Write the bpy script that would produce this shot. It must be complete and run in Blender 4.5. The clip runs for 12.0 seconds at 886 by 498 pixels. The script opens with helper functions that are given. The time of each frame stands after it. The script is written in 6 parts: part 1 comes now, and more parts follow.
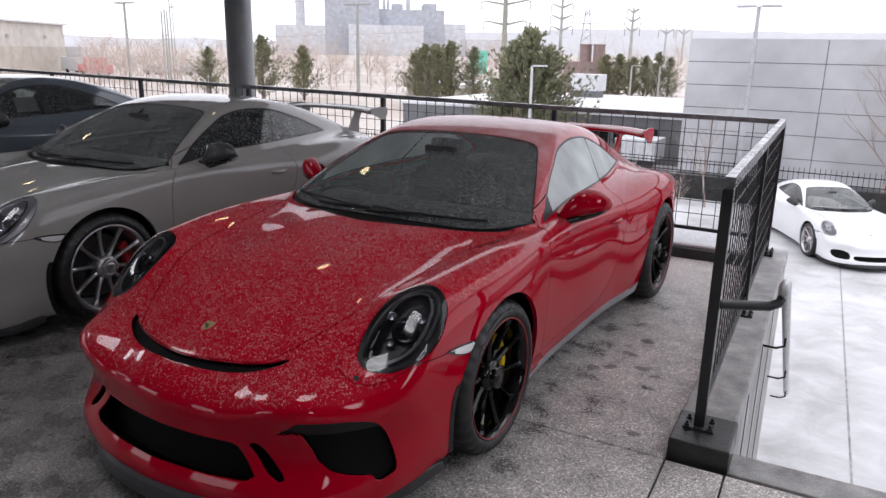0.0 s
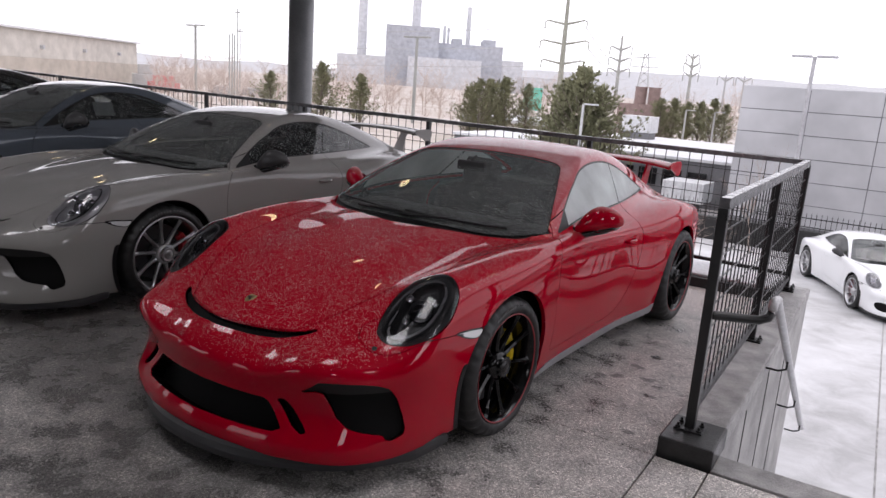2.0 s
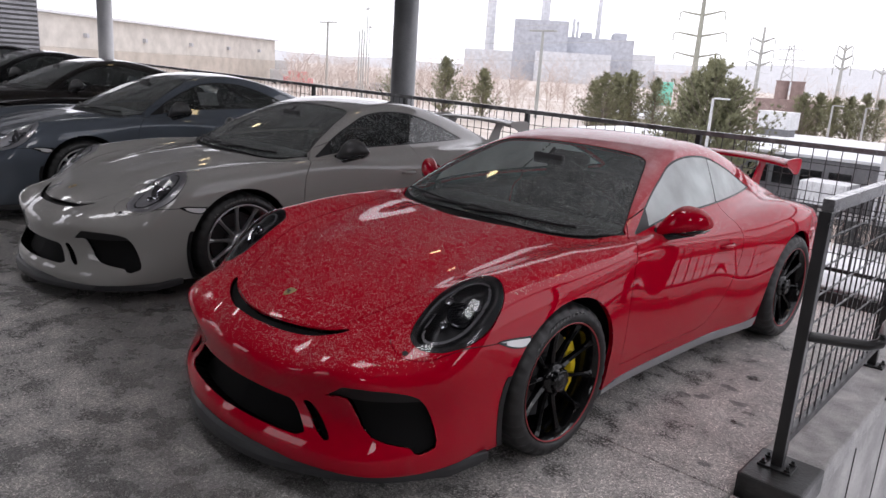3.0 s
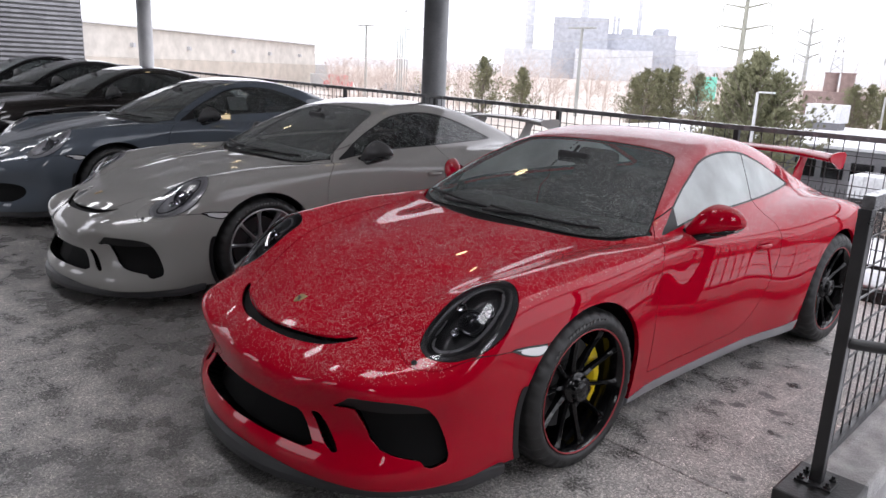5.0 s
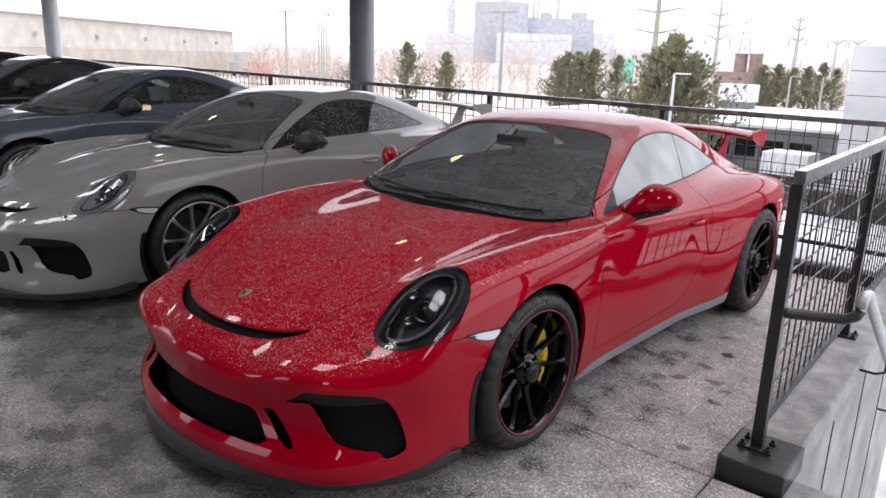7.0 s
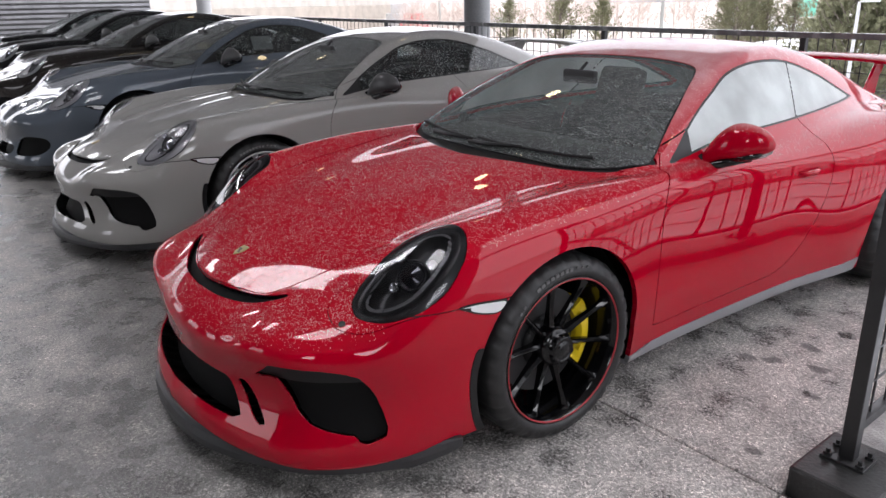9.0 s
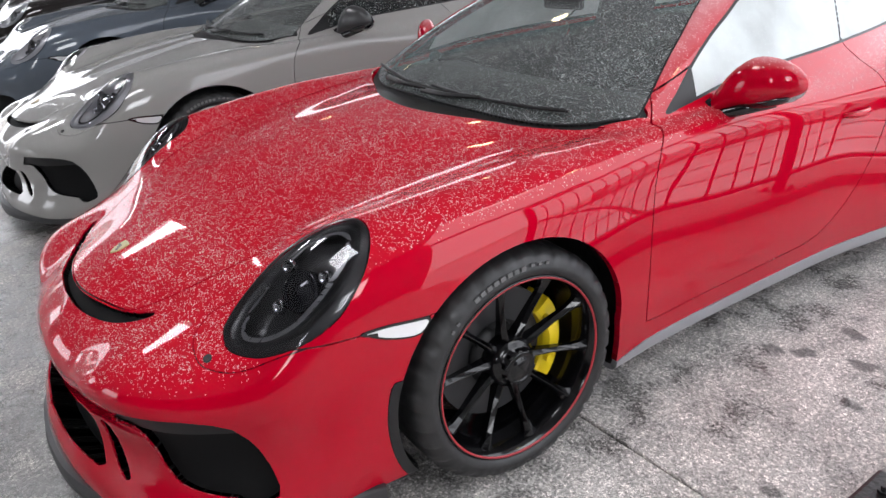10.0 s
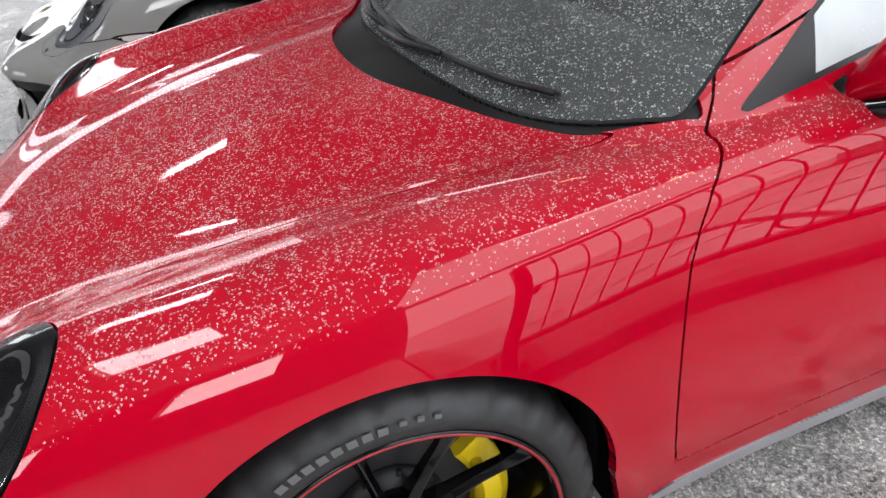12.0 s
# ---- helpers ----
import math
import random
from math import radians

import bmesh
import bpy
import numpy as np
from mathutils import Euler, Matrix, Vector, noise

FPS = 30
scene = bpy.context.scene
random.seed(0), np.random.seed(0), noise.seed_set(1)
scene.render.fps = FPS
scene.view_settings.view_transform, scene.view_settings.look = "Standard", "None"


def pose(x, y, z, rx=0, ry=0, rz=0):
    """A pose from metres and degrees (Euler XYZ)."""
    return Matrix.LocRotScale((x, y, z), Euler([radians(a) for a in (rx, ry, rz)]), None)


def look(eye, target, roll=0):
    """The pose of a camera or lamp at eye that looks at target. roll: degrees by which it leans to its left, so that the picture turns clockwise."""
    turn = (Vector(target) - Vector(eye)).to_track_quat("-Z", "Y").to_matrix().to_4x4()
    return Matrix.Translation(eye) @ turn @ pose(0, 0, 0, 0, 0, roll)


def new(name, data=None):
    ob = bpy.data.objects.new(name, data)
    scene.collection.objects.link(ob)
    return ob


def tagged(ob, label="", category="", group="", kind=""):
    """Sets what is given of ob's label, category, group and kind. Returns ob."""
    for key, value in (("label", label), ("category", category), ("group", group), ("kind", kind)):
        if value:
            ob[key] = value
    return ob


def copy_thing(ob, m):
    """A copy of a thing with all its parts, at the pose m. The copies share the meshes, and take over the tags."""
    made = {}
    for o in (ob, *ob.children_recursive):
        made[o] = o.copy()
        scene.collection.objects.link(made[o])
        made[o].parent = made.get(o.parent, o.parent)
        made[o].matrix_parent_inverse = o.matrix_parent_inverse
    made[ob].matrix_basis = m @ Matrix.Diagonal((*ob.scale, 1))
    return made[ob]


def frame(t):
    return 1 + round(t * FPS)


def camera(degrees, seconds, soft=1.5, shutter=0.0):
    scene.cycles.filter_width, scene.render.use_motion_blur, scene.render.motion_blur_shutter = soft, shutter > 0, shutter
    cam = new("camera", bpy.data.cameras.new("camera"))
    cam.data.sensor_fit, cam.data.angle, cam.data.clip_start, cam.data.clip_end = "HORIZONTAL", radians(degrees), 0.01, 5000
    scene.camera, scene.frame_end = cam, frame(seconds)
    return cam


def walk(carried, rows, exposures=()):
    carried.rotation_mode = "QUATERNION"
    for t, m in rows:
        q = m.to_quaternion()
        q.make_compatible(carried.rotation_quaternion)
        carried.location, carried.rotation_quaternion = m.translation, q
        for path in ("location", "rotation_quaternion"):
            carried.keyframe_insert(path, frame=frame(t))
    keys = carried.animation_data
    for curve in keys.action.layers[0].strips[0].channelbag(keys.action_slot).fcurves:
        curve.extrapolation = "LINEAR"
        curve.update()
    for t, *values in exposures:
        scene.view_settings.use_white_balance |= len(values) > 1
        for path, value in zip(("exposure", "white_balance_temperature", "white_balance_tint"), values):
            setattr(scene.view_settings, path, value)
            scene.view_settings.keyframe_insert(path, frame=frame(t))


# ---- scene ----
cam = camera(63.3, 12.0)
PATH = [
    (0, (2.068, -2.507, 1.659), (1.088, -0.845, 1.13), 1.1),
    (0.5, (2.102, -2.652, 1.646), (1.2, -0.951, 1.106), 2.5),
    (1, (2.296, -2.792, 1.612), (1.409, -1.073, 1.103), 2.5),
    (1.5, (2.39, -2.873, 1.621), (1.405, -1.19, 1.178), 2.9),
    (2, (2.367, -2.764, 1.601), (1.268, -1.153, 1.154), 4.0),
    (2.5, (2.311, -2.576, 1.595), (1.09, -1.061, 1.134), 4.4),
    (3, (2.434, -2.366, 1.57), (1.083, -0.972, 1.088), 3.8),
    (3.5, (2.611, -2.134, 1.55), (1.153, -0.855, 1.062), 2.7),
    (5.5, (2.368, -2.232, 1.567), (0.977, -0.882, 1.076), 2.0),
    (6, (2.34, -2.243, 1.57), (1.024, -0.827, 1.058), 1.9),
    (6.5, (2.325, -2.256, 1.564), (1.056, -0.8, 1.044), 1.9),
    (8.5, (2.582, -1.872, 1.503), (1.11, -0.648, 0.926), -0.3),
    (9, (2.427, -1.588, 1.467), (0.887, -0.49, 0.818), -1.3),
    (9.5, (2.274, -1.322, 1.458), (0.726, -0.287, 0.729), -2.9),
    (10, (2.135, -0.97, 1.418), (0.58, -0.016, 0.597), -4.6),
    (10.5, (1.906, -0.708, 1.379), (0.374, 0.182, 0.451), -7.0),
    (11, (1.760, -0.476, 1.384), (0.279, 0.437, 0.414), -9.4),
    (11.5, (1.626, -0.155, 1.316), (0.063, 0.594, 0.320), -8.4),
    (12, (1.565, -0.062, 1.318), (-0.063, 0.419, 0.262), -8.0),
]
walk(cam, [(t, look(eye, target, roll)) for t, eye, target, roll in PATH],
     [(0, 0.3, 6250, 15), (2, 0.15, 6400, 18), (3.5, 0.5, 6300, 16), (6, 0.72, 6250, 15), (8.5, 0.75, 6300, 15), (9.5, 1.35, 6250, 13), (10.5, 1.6, 6250, 11), (12, 1.6, 6250, 10)])

# ---------------------------------------------------------------- light: an overcast, snowy day
world = bpy.data.worlds.new("world")
scene.world = world
world.use_nodes = True
nt = world.node_tree
sky = nt.nodes.new("ShaderNodeTexSky")
sky.sky_type, sky.sun_disc = "NISHITA", False
sky.sun_elevation, sky.sun_rotation = radians(50), radians(200)
sky.air_density, sky.dust_density, sky.ozone_density = 1.0, 6.0, 1.0
pale = nt.nodes.new("ShaderNodeMixRGB")
pale.inputs[0].default_value = 0.94
pale.inputs[2].default_value = (9.6, 9.65, 9.9, 1)
nt.links.new(sky.outputs[0], pale.inputs[1])
nt.links.new(pale.outputs[0], nt.nodes["Background"].inputs[0])
nt.nodes["Background"].inputs[1].default_value = 0.15
sun = new("sun", bpy.data.lights.new("sun", "SUN"))
sun.data.energy, sun.data.angle, sun.data.color = 0.5, radians(30), (1, 0.98, 0.95)
sun.matrix_basis = look((0, 0, 30), (-6, -14, 0))

# ---------------------------------------------------------------- materials
def material(name, color, rough=0.5, metal=0.0, **more):
    m = bpy.data.materials.new(name)
    m.use_nodes = True
    b = m.node_tree.nodes["Principled BSDF"]
    b.inputs["Base Color"].default_value = (*color, 1)
    b.inputs["Roughness"].default_value, b.inputs["Metallic"].default_value = rough, metal
    for key, value in more.items():
        b.inputs[key.replace("_", " ")].default_value = value
    return m


def node(m, kind, **sets):
    n = m.node_tree.nodes.new("ShaderNode" + kind)
    for key, value in sets.items():
        if key == "operation":
            n.operation = value
        elif key == "blend_type":
            n.blend_type = value
        else:
            n.inputs[int(key[1:])].default_value = value
    return n


def wire(m, a, b, out=0, to=0):
    m.node_tree.links.new(a.outputs[out], b.inputs[to])


def principled(m):
    return m.node_tree.nodes["Principled BSDF"]


def ramp(m, src, stops, out=0):
    """A colour ramp of (place, value or colour) stops fed by a node."""
    r = node(m, "ValToRGB")
    while len(r.color_ramp.elements) < len(stops):
        r.color_ramp.elements.new(0.5)
    for e, (at, c) in zip(r.color_ramp.elements, stops):
        e.position = at
        e.color = (c, c, c, 1) if isinstance(c, (int, float)) else (*c, 1)
    wire(m, src, r, out)
    return r


black_plastic = material("black plastic", (0.007, 0.007, 0.0075), 0.45, Specular_IOR_Level=0.35)
sill_grey = material("sill grey", (0.27, 0.27, 0.28), 0.3)
grille_mesh = material("grille mesh", (0.004, 0.004, 0.0042), 0.75, Specular_IOR_Level=0.15)
gloss_black = material("gloss black", (0.008, 0.008, 0.009), 0.12)
lip_rubber = material("lip rubber", (0.026, 0.026, 0.028), 0.45)
lamp_black = material("lamp black", (0.012, 0.012, 0.013), 0.4)
lamp_silver = material("lamp silver", (0.5, 0.5, 0.51), 0.35, 0.25)
mirror_grey = material("dark grey mirror shell", (0.045, 0.045, 0.047), 0.3)
lamp_lens = material("lamp lens", (0.03, 0.03, 0.035), 0.05, 0.6)
lamp_ring = material("lamp ring", (0.16, 0.16, 0.165), 0.3, 0.2)
lamp_chrome = material("lamp chrome", (0.5, 0.5, 0.52), 0.12, 1.0)
marker_lens = material("marker lens", (0.72, 0.72, 0.73), 0.15, 0.25)
gold = material("gold enamel", (0.34, 0.25, 0.12), 0.4, 0.6)
badge_dark = material("badge field", (0.05, 0.02, 0.02), 0.4)
tyre_mark = material("tyre marks", (0.10, 0.10, 0.10), 0.6)
wheel_black = material("wheel black", (0.003, 0.003, 0.0035), 0.13, Specular_IOR_Level=0.4)
stripe_red = material("stripe red", (0.3, 0.012, 0.02), 0.4)
disc_iron = material("disc iron", (0.05, 0.05, 0.052), 0.45, 0.6)
caliper_yellow = material("caliper yellow", (0.75, 0.55, 0.01), 0.35)
seat_cloth = material("seat cloth", (0.02, 0.02, 0.022), 0.8)
dash_black = material("dash black", (0.015, 0.015, 0.016), 0.6)


def glass(name, tint, gloss=1.5):
    """A thin pane: tinted see-through with a clear reflection."""
    m = bpy.data.materials.new(name)
    m.use_nodes = True
    nt = m.node_tree
    nt.nodes.remove(principled(m))
    out = nt.nodes["Material Output"]
    tr, gl, mix, fr = node(m, "BsdfTransparent"), node(m, "BsdfGlossy"), node(m, "MixShader"), node(m, "Fresnel")
    tr.inputs[0].default_value = (*tint, 1)
    gl.inputs["Roughness"].default_value = 0.02
    fr.inputs[0].default_value = gloss
    wire(m, fr, mix, 0, 0)
    wire(m, tr, mix, 0, 1)
    wire(m, gl, mix, 0, 2)
    wire(m, mix, out, 0, 0)
    return m


lamp_cover_glass = glass("lamp cover glass", (0.8, 0.8, 0.82))


# ---- surfaces with grain
def texture_space(m, kind="Object"):
    return node(m, "TexCoord"), {"Object": 3, "Generated": 0}[kind]


def position(m):
    return node(m, "NewGeometry")


def noise_of(m, scale, detail=4, rough=0.55, src=None, dist=0.0):
    n = node(m, "TexNoise")
    n.inputs["Scale"].default_value, n.inputs["Detail"].default_value = scale, detail
    n.inputs["Roughness"].default_value, n.inputs["Distortion"].default_value = rough, dist
    wire(m, src or position(m), n, 0, "Vector")
    return n


def mix(m, fac, a, b, mode="MIX"):
    n = node(m, "MixRGB", blend_type=mode)
    for i, s in enumerate((fac, a, b)):
        if isinstance(s, (int, float)):
            n.inputs[i].default_value = s if i == 0 else (s, s, s, 1)
        elif isinstance(s, tuple):
            n.inputs[i].default_value = (*s, 1)
        else:
            wire(m, s, n, 0, i)
    return n


def bump(m, src, strength, distance=0.01, under=None):
    b = node(m, "Bump")
    b.inputs["Strength"].default_value, b.inputs["Distance"].default_value = strength, distance
    wire(m, src, b, 0, "Height")
    if under:
        wire(m, under, b, 0, "Normal")
    return b


def grained(name, dark, light, rough, scale=6, fine=90, bumps=0.25, metal=0.0, rough_var=0.15, depth=0.004):
    m = material(name, light, rough, metal)
    p = principled(m)
    big, small = noise_of(m, scale, 5), noise_of(m, fine, 3)
    c = mix(m, ramp(m, big, [(0.35, 0.0), (0.68, 1.0)]), dark, light)
    c = mix(m, 0.35, c, mix(m, 1.0, c, ramp(m, small, [(0.3, 0.55), (0.7, 1.35)]), "MULTIPLY"))
    wire(m, c, p, 0, "Base Color")
    wire(m, ramp(m, big, [(0.3, max(0.02, rough - rough_var)), (0.7, min(1, rough + rough_var))]), p, 0, "Roughness")
    wire(m, bump(m, small, bumps, depth), p, 0, "Normal")
    return m


def grains(m, geo, dens, amount, fine=285, clump=40):
    """Irregular melting snow grains in clumps, fine and coarse: a share of cells that grows with dens."""
    share = node(m, "Math", operation="MULTIPLY")
    wire(m, dens, share)
    wire(m, ramp(m, noise_of(m, clump, 4, 0.65, geo), [(0.36, amount * 0.25), (0.64, amount)]), share, 0, 1)
    layers = []
    for scale, part_of, near, far in ((fine, 1.0, 0.22, 0.50), (fine * 0.55, 0.45, 0.16, 0.40)):
        cells = node(m, "TexVoronoi")
        cells.inputs["Scale"].default_value = scale
        wire(m, noise_warp(m, geo, scale * 1.7, 1.7 / scale), cells, 0, "Vector")
        pick = node(m, "SeparateXYZ")
        wire(m, cells, pick, 1)
        p = node(m, "Math", operation="MULTIPLY", i1=part_of)
        wire(m, share, p)
        here = node(m, "Math", operation="LESS_THAN")
        wire(m, pick, here)
        wire(m, p, here, 0, 1)
        dot = node(m, "Math", operation="MULTIPLY")
        wire(m, here, dot)
        wire(m, ramp(m, cells, [(near, 1.0), (far, 0.0)]), dot, 0, 1)
        layers.append(dot)
    top = node(m, "Math", operation="MAXIMUM")
    wire(m, layers[0], top)
    wire(m, layers[1], top, 0, 1)
    return top


def beaded(name, color, rough, metal, fleck, amount, coat=1.0, frost=0.0):
    """Car paint with melting snow grains on what faces up."""
    m = material(name, color, rough, metal, Coat_Weight=coat, Coat_Roughness=0.01, Coat_IOR=1.5, Specular_IOR_Level=0.0)
    p = principled(m)
    tc = node(m, "TexCoord")
    geo = position(m)
    sep = node(m, "SeparateXYZ")
    wire(m, geo, sep, 1)
    up = ramp(m, sep, [(0.5, 0.0), (0.9, 1.0)], 2)
    patch = ramp(m, noise_of(m, 7, 4, 0.6), [(0.32, 0.5), (0.68, 1.0)])
    dens = mix(m, 1.0, up, patch, "MULTIPLY")
    mask = grains(m, geo, dens, amount)
    soft = node(m, "Math", operation="MULTIPLY", i1=0.55)
    wire(m, mask, soft)
    where = node(m, "SeparateXYZ")
    wire(m, geo, where)
    high = node(m, "MapRange")
    for k, val in ((1, 0.84), (2, 1.12), (3, 0.008), (4, frost + 0.008)):
        high.inputs[k].default_value = val
    wire(m, where, high, 2, 0)
    film = node(m, "Math", operation="MULTIPLY")
    wire(m, dens, film)
    wire(m, high, film, 0, 1)
    c = mix(m, film, color, fleck)
    c = mix(m, soft, c, fleck)
    wire(m, c, p, 0, "Base Color")
    r = mix(m, mask, rough, 0.5)
    wire(m, r, p, 0, "Roughness")
    coatw = node(m, "Math", operation="MULTIPLY_ADD", i1=-0.4, i2=coat)
    wire(m, mask, coatw)
    wire(m, coatw, p, 0, "Coat Weight")
    b = bump(m, mask, 0.3, 0.001)
    wire(m, b, p, 0, "Normal")
    cr = node(m, "Math", operation="MULTIPLY_ADD", i1=0.012, i2=0.006)
    wire(m, dens, cr)
    wire(m, cr, p, 0, "Coat Roughness")
    wire(m, bump(m, mask, 0.2, 0.0008), p, 0, "Coat Normal")
    return m


def noise_warp(m, geo, scale, by):
    n = noise_of(m, scale, 2, 0.5, geo)
    sub = node(m, "VectorMath", operation="SUBTRACT")
    sub.inputs[1].default_value = (0.5, 0.5, 0.5)
    wire(m, n, sub, 1)
    sc = node(m, "VectorMath", operation="SCALE")
    sc.inputs["Scale"].default_value = by
    wire(m, sub, sc)
    add = node(m, "VectorMath", operation="ADD")
    wire(m, geo, add)
    wire(m, sc, add, 0, 1)
    return add


def wet_glass(name, tint, film, drops, scale=210, white=0.75):
    """A pane with melting snow and an even pale film: film is the film's share, drops the share of grains."""
    m = glass(name, tint)
    nt = m.node_tree
    out = nt.nodes["Material Output"]
    base = out.inputs[0].links[0].from_node
    dif = node(m, "BsdfDiffuse")
    dif.inputs[0].default_value = (white * 0.95, white * 1.01, white, 1)
    glow = node(m, "BsdfTranslucent")
    glow.inputs[0].default_value = (white * 0.95, white * 1.01, white, 1)
    snowy = node(m, "MixShader", i0=0.3)
    wire(m, dif, snowy, 0, 1)
    wire(m, glow, snowy, 0, 2)
    geo = position(m)
    dens = ramp(m, noise_of(m, 5, 5, 0.6, geo), [(0.3, 0.4), (0.72, 1.0)])
    mask = grains(m, geo, dens, drops, scale, 45)
    fl = ramp(m, noise_of(m, 3, 4, 0.5, geo), [(0.3, film * 0.55), (0.7, film)])
    tot = node(m, "Math", operation="MAXIMUM")
    wire(m, mask, tot)
    wire(m, fl, tot, 0, 1)
    ms = node(m, "MixShader")
    wire(m, tot, ms, 0, 0)
    wire(m, base, ms, 0, 1)
    wire(m, snowy, ms, 0, 2)
    wire(m, ms, out, 0, 0)
    return m


red_paint = beaded("red paint", (0.38, 0.0, 0.012), 0.35, 0.0, (0.85, 0.68, 0.69), 0.62, 0.72, 0.42)
grey_paint = beaded("grey paint", (0.265, 0.258, 0.247), 0.3, 0.0, (0.6, 0.6, 0.6), 0.3)
blue_paint = beaded("slate blue paint", (0.088, 0.104, 0.126), 0.3, 0.15, (0.5, 0.52, 0.55), 0.28)
black_paint = beaded("black paint", (0.012, 0.012, 0.013), 0.22, 0.0, (0.45, 0.45, 0.46), 0.28)
brown_paint = beaded("dark brown paint", (0.022, 0.019, 0.018), 0.25, 0.3, (0.45, 0.45, 0.46), 0.28)
white_paint = beaded("white paint", (0.78, 0.79, 0.80), 0.25, 0.0, (0.85, 0.85, 0.86), 0.3)
# The windscreen's even film is thin melt plus a painted veil for the ceiling's reflection.
screen_glass = wet_glass("screen glass", (0.9, 0.96, 0.93), 0.20, 0.6, 270, 0.66)
side_glass = wet_glass("frosted side glass", (0.6, 0.66, 0.64), 0.96, 0.3, 300, 0.96)
clear_glass = wet_glass("side glass", (0.4, 0.43, 0.43), 0.03, 0.5, 200, 0.7)
silver_wheel = material("silver wheel", (0.5, 0.5, 0.51), 0.28, 0.9)
caliper_red = material("caliper red", (0.3, 0.01, 0.015), 0.35)
tyre_rubber = grained("tyre rubber", (0.012, 0.012, 0.0125), (0.015, 0.015, 0.0155), 0.5, 30, 160, 0.1, depth=0.001)
kerb_concrete = grained("kerb concrete", (0.17, 0.165, 0.16), (0.42, 0.41, 0.40), 0.5, 7, 120, 0.9, depth=0.006)
wall_concrete = grained("wall concrete", (0.22, 0.215, 0.21), (0.42, 0.41, 0.40), 0.8, 2.5, 60, 0.4)
kerb_dark = grained("dark kerb", (0.008, 0.008, 0.008), (0.03, 0.03, 0.03), 0.4, 5, 80, 0.5)
snowy_concrete = grained("snowy concrete", (0.468, 0.468, 0.476), (0.655, 0.663, 0.679), 0.75, 3, 60, 0.4)
joint_dark = material("joint", (0.02, 0.02, 0.02), 0.8)
snow = grained("snow", (0.562, 0.569, 0.585), (0.671, 0.675, 0.686), 0.8, 1.2, 30, 0.5, depth=0.01)
# paler than the black posts: the wet rail's sky sheen is put into the colour
rail_top = grained("wet rail top, sky sheen", (0.1, 0.1, 0.104), (0.18, 0.18, 0.184), 0.2, 9, 120, 0.3, depth=0.001)
black_steel = grained("black steel", (0.008, 0.008, 0.009), (0.018, 0.018, 0.019), 0.4, 9, 160, 0.15, depth=0.001)
galvanised = grained("galvanised steel", (0.45, 0.45, 0.46), (0.65, 0.65, 0.66), 0.45, 20, 120, 0.1, 0.6, depth=0.001)
deck_metal = grained("roof deck", (0.33, 0.33, 0.333), (0.396, 0.396, 0.399), 0.5, 2, 40, 0.05, 0.3)
beam_steel = grained("beam steel", (0.12, 0.12, 0.122), (0.18, 0.18, 0.182), 0.5, 3, 60, 0.05)
column_dark = grained("column dark", (0.13, 0.135, 0.14), (0.18, 0.185, 0.19), 0.45, 3, 80, 0.05)
column_pale = grained("column pale", (0.351, 0.351, 0.359), (0.452, 0.452, 0.452), 0.5, 3, 80, 0.05)
dark_wall = grained("dark wall", (0.099, 0.098, 0.097), (0.144, 0.142, 0.14), 0.7, 1.5, 40, 0.2)
siding_grey = grained("siding", (0.22, 0.22, 0.23), (0.32, 0.32, 0.33), 0.5, 3, 60, 0.05)
warm_glow = material("warm glow", (1, 0.8, 0.5), 0.5)
principled(warm_glow).inputs["Emission Color"].default_value = (1.0, 0.78, 0.42, 1)
principled(warm_glow).inputs["Emission Strength"].default_value = 9.0


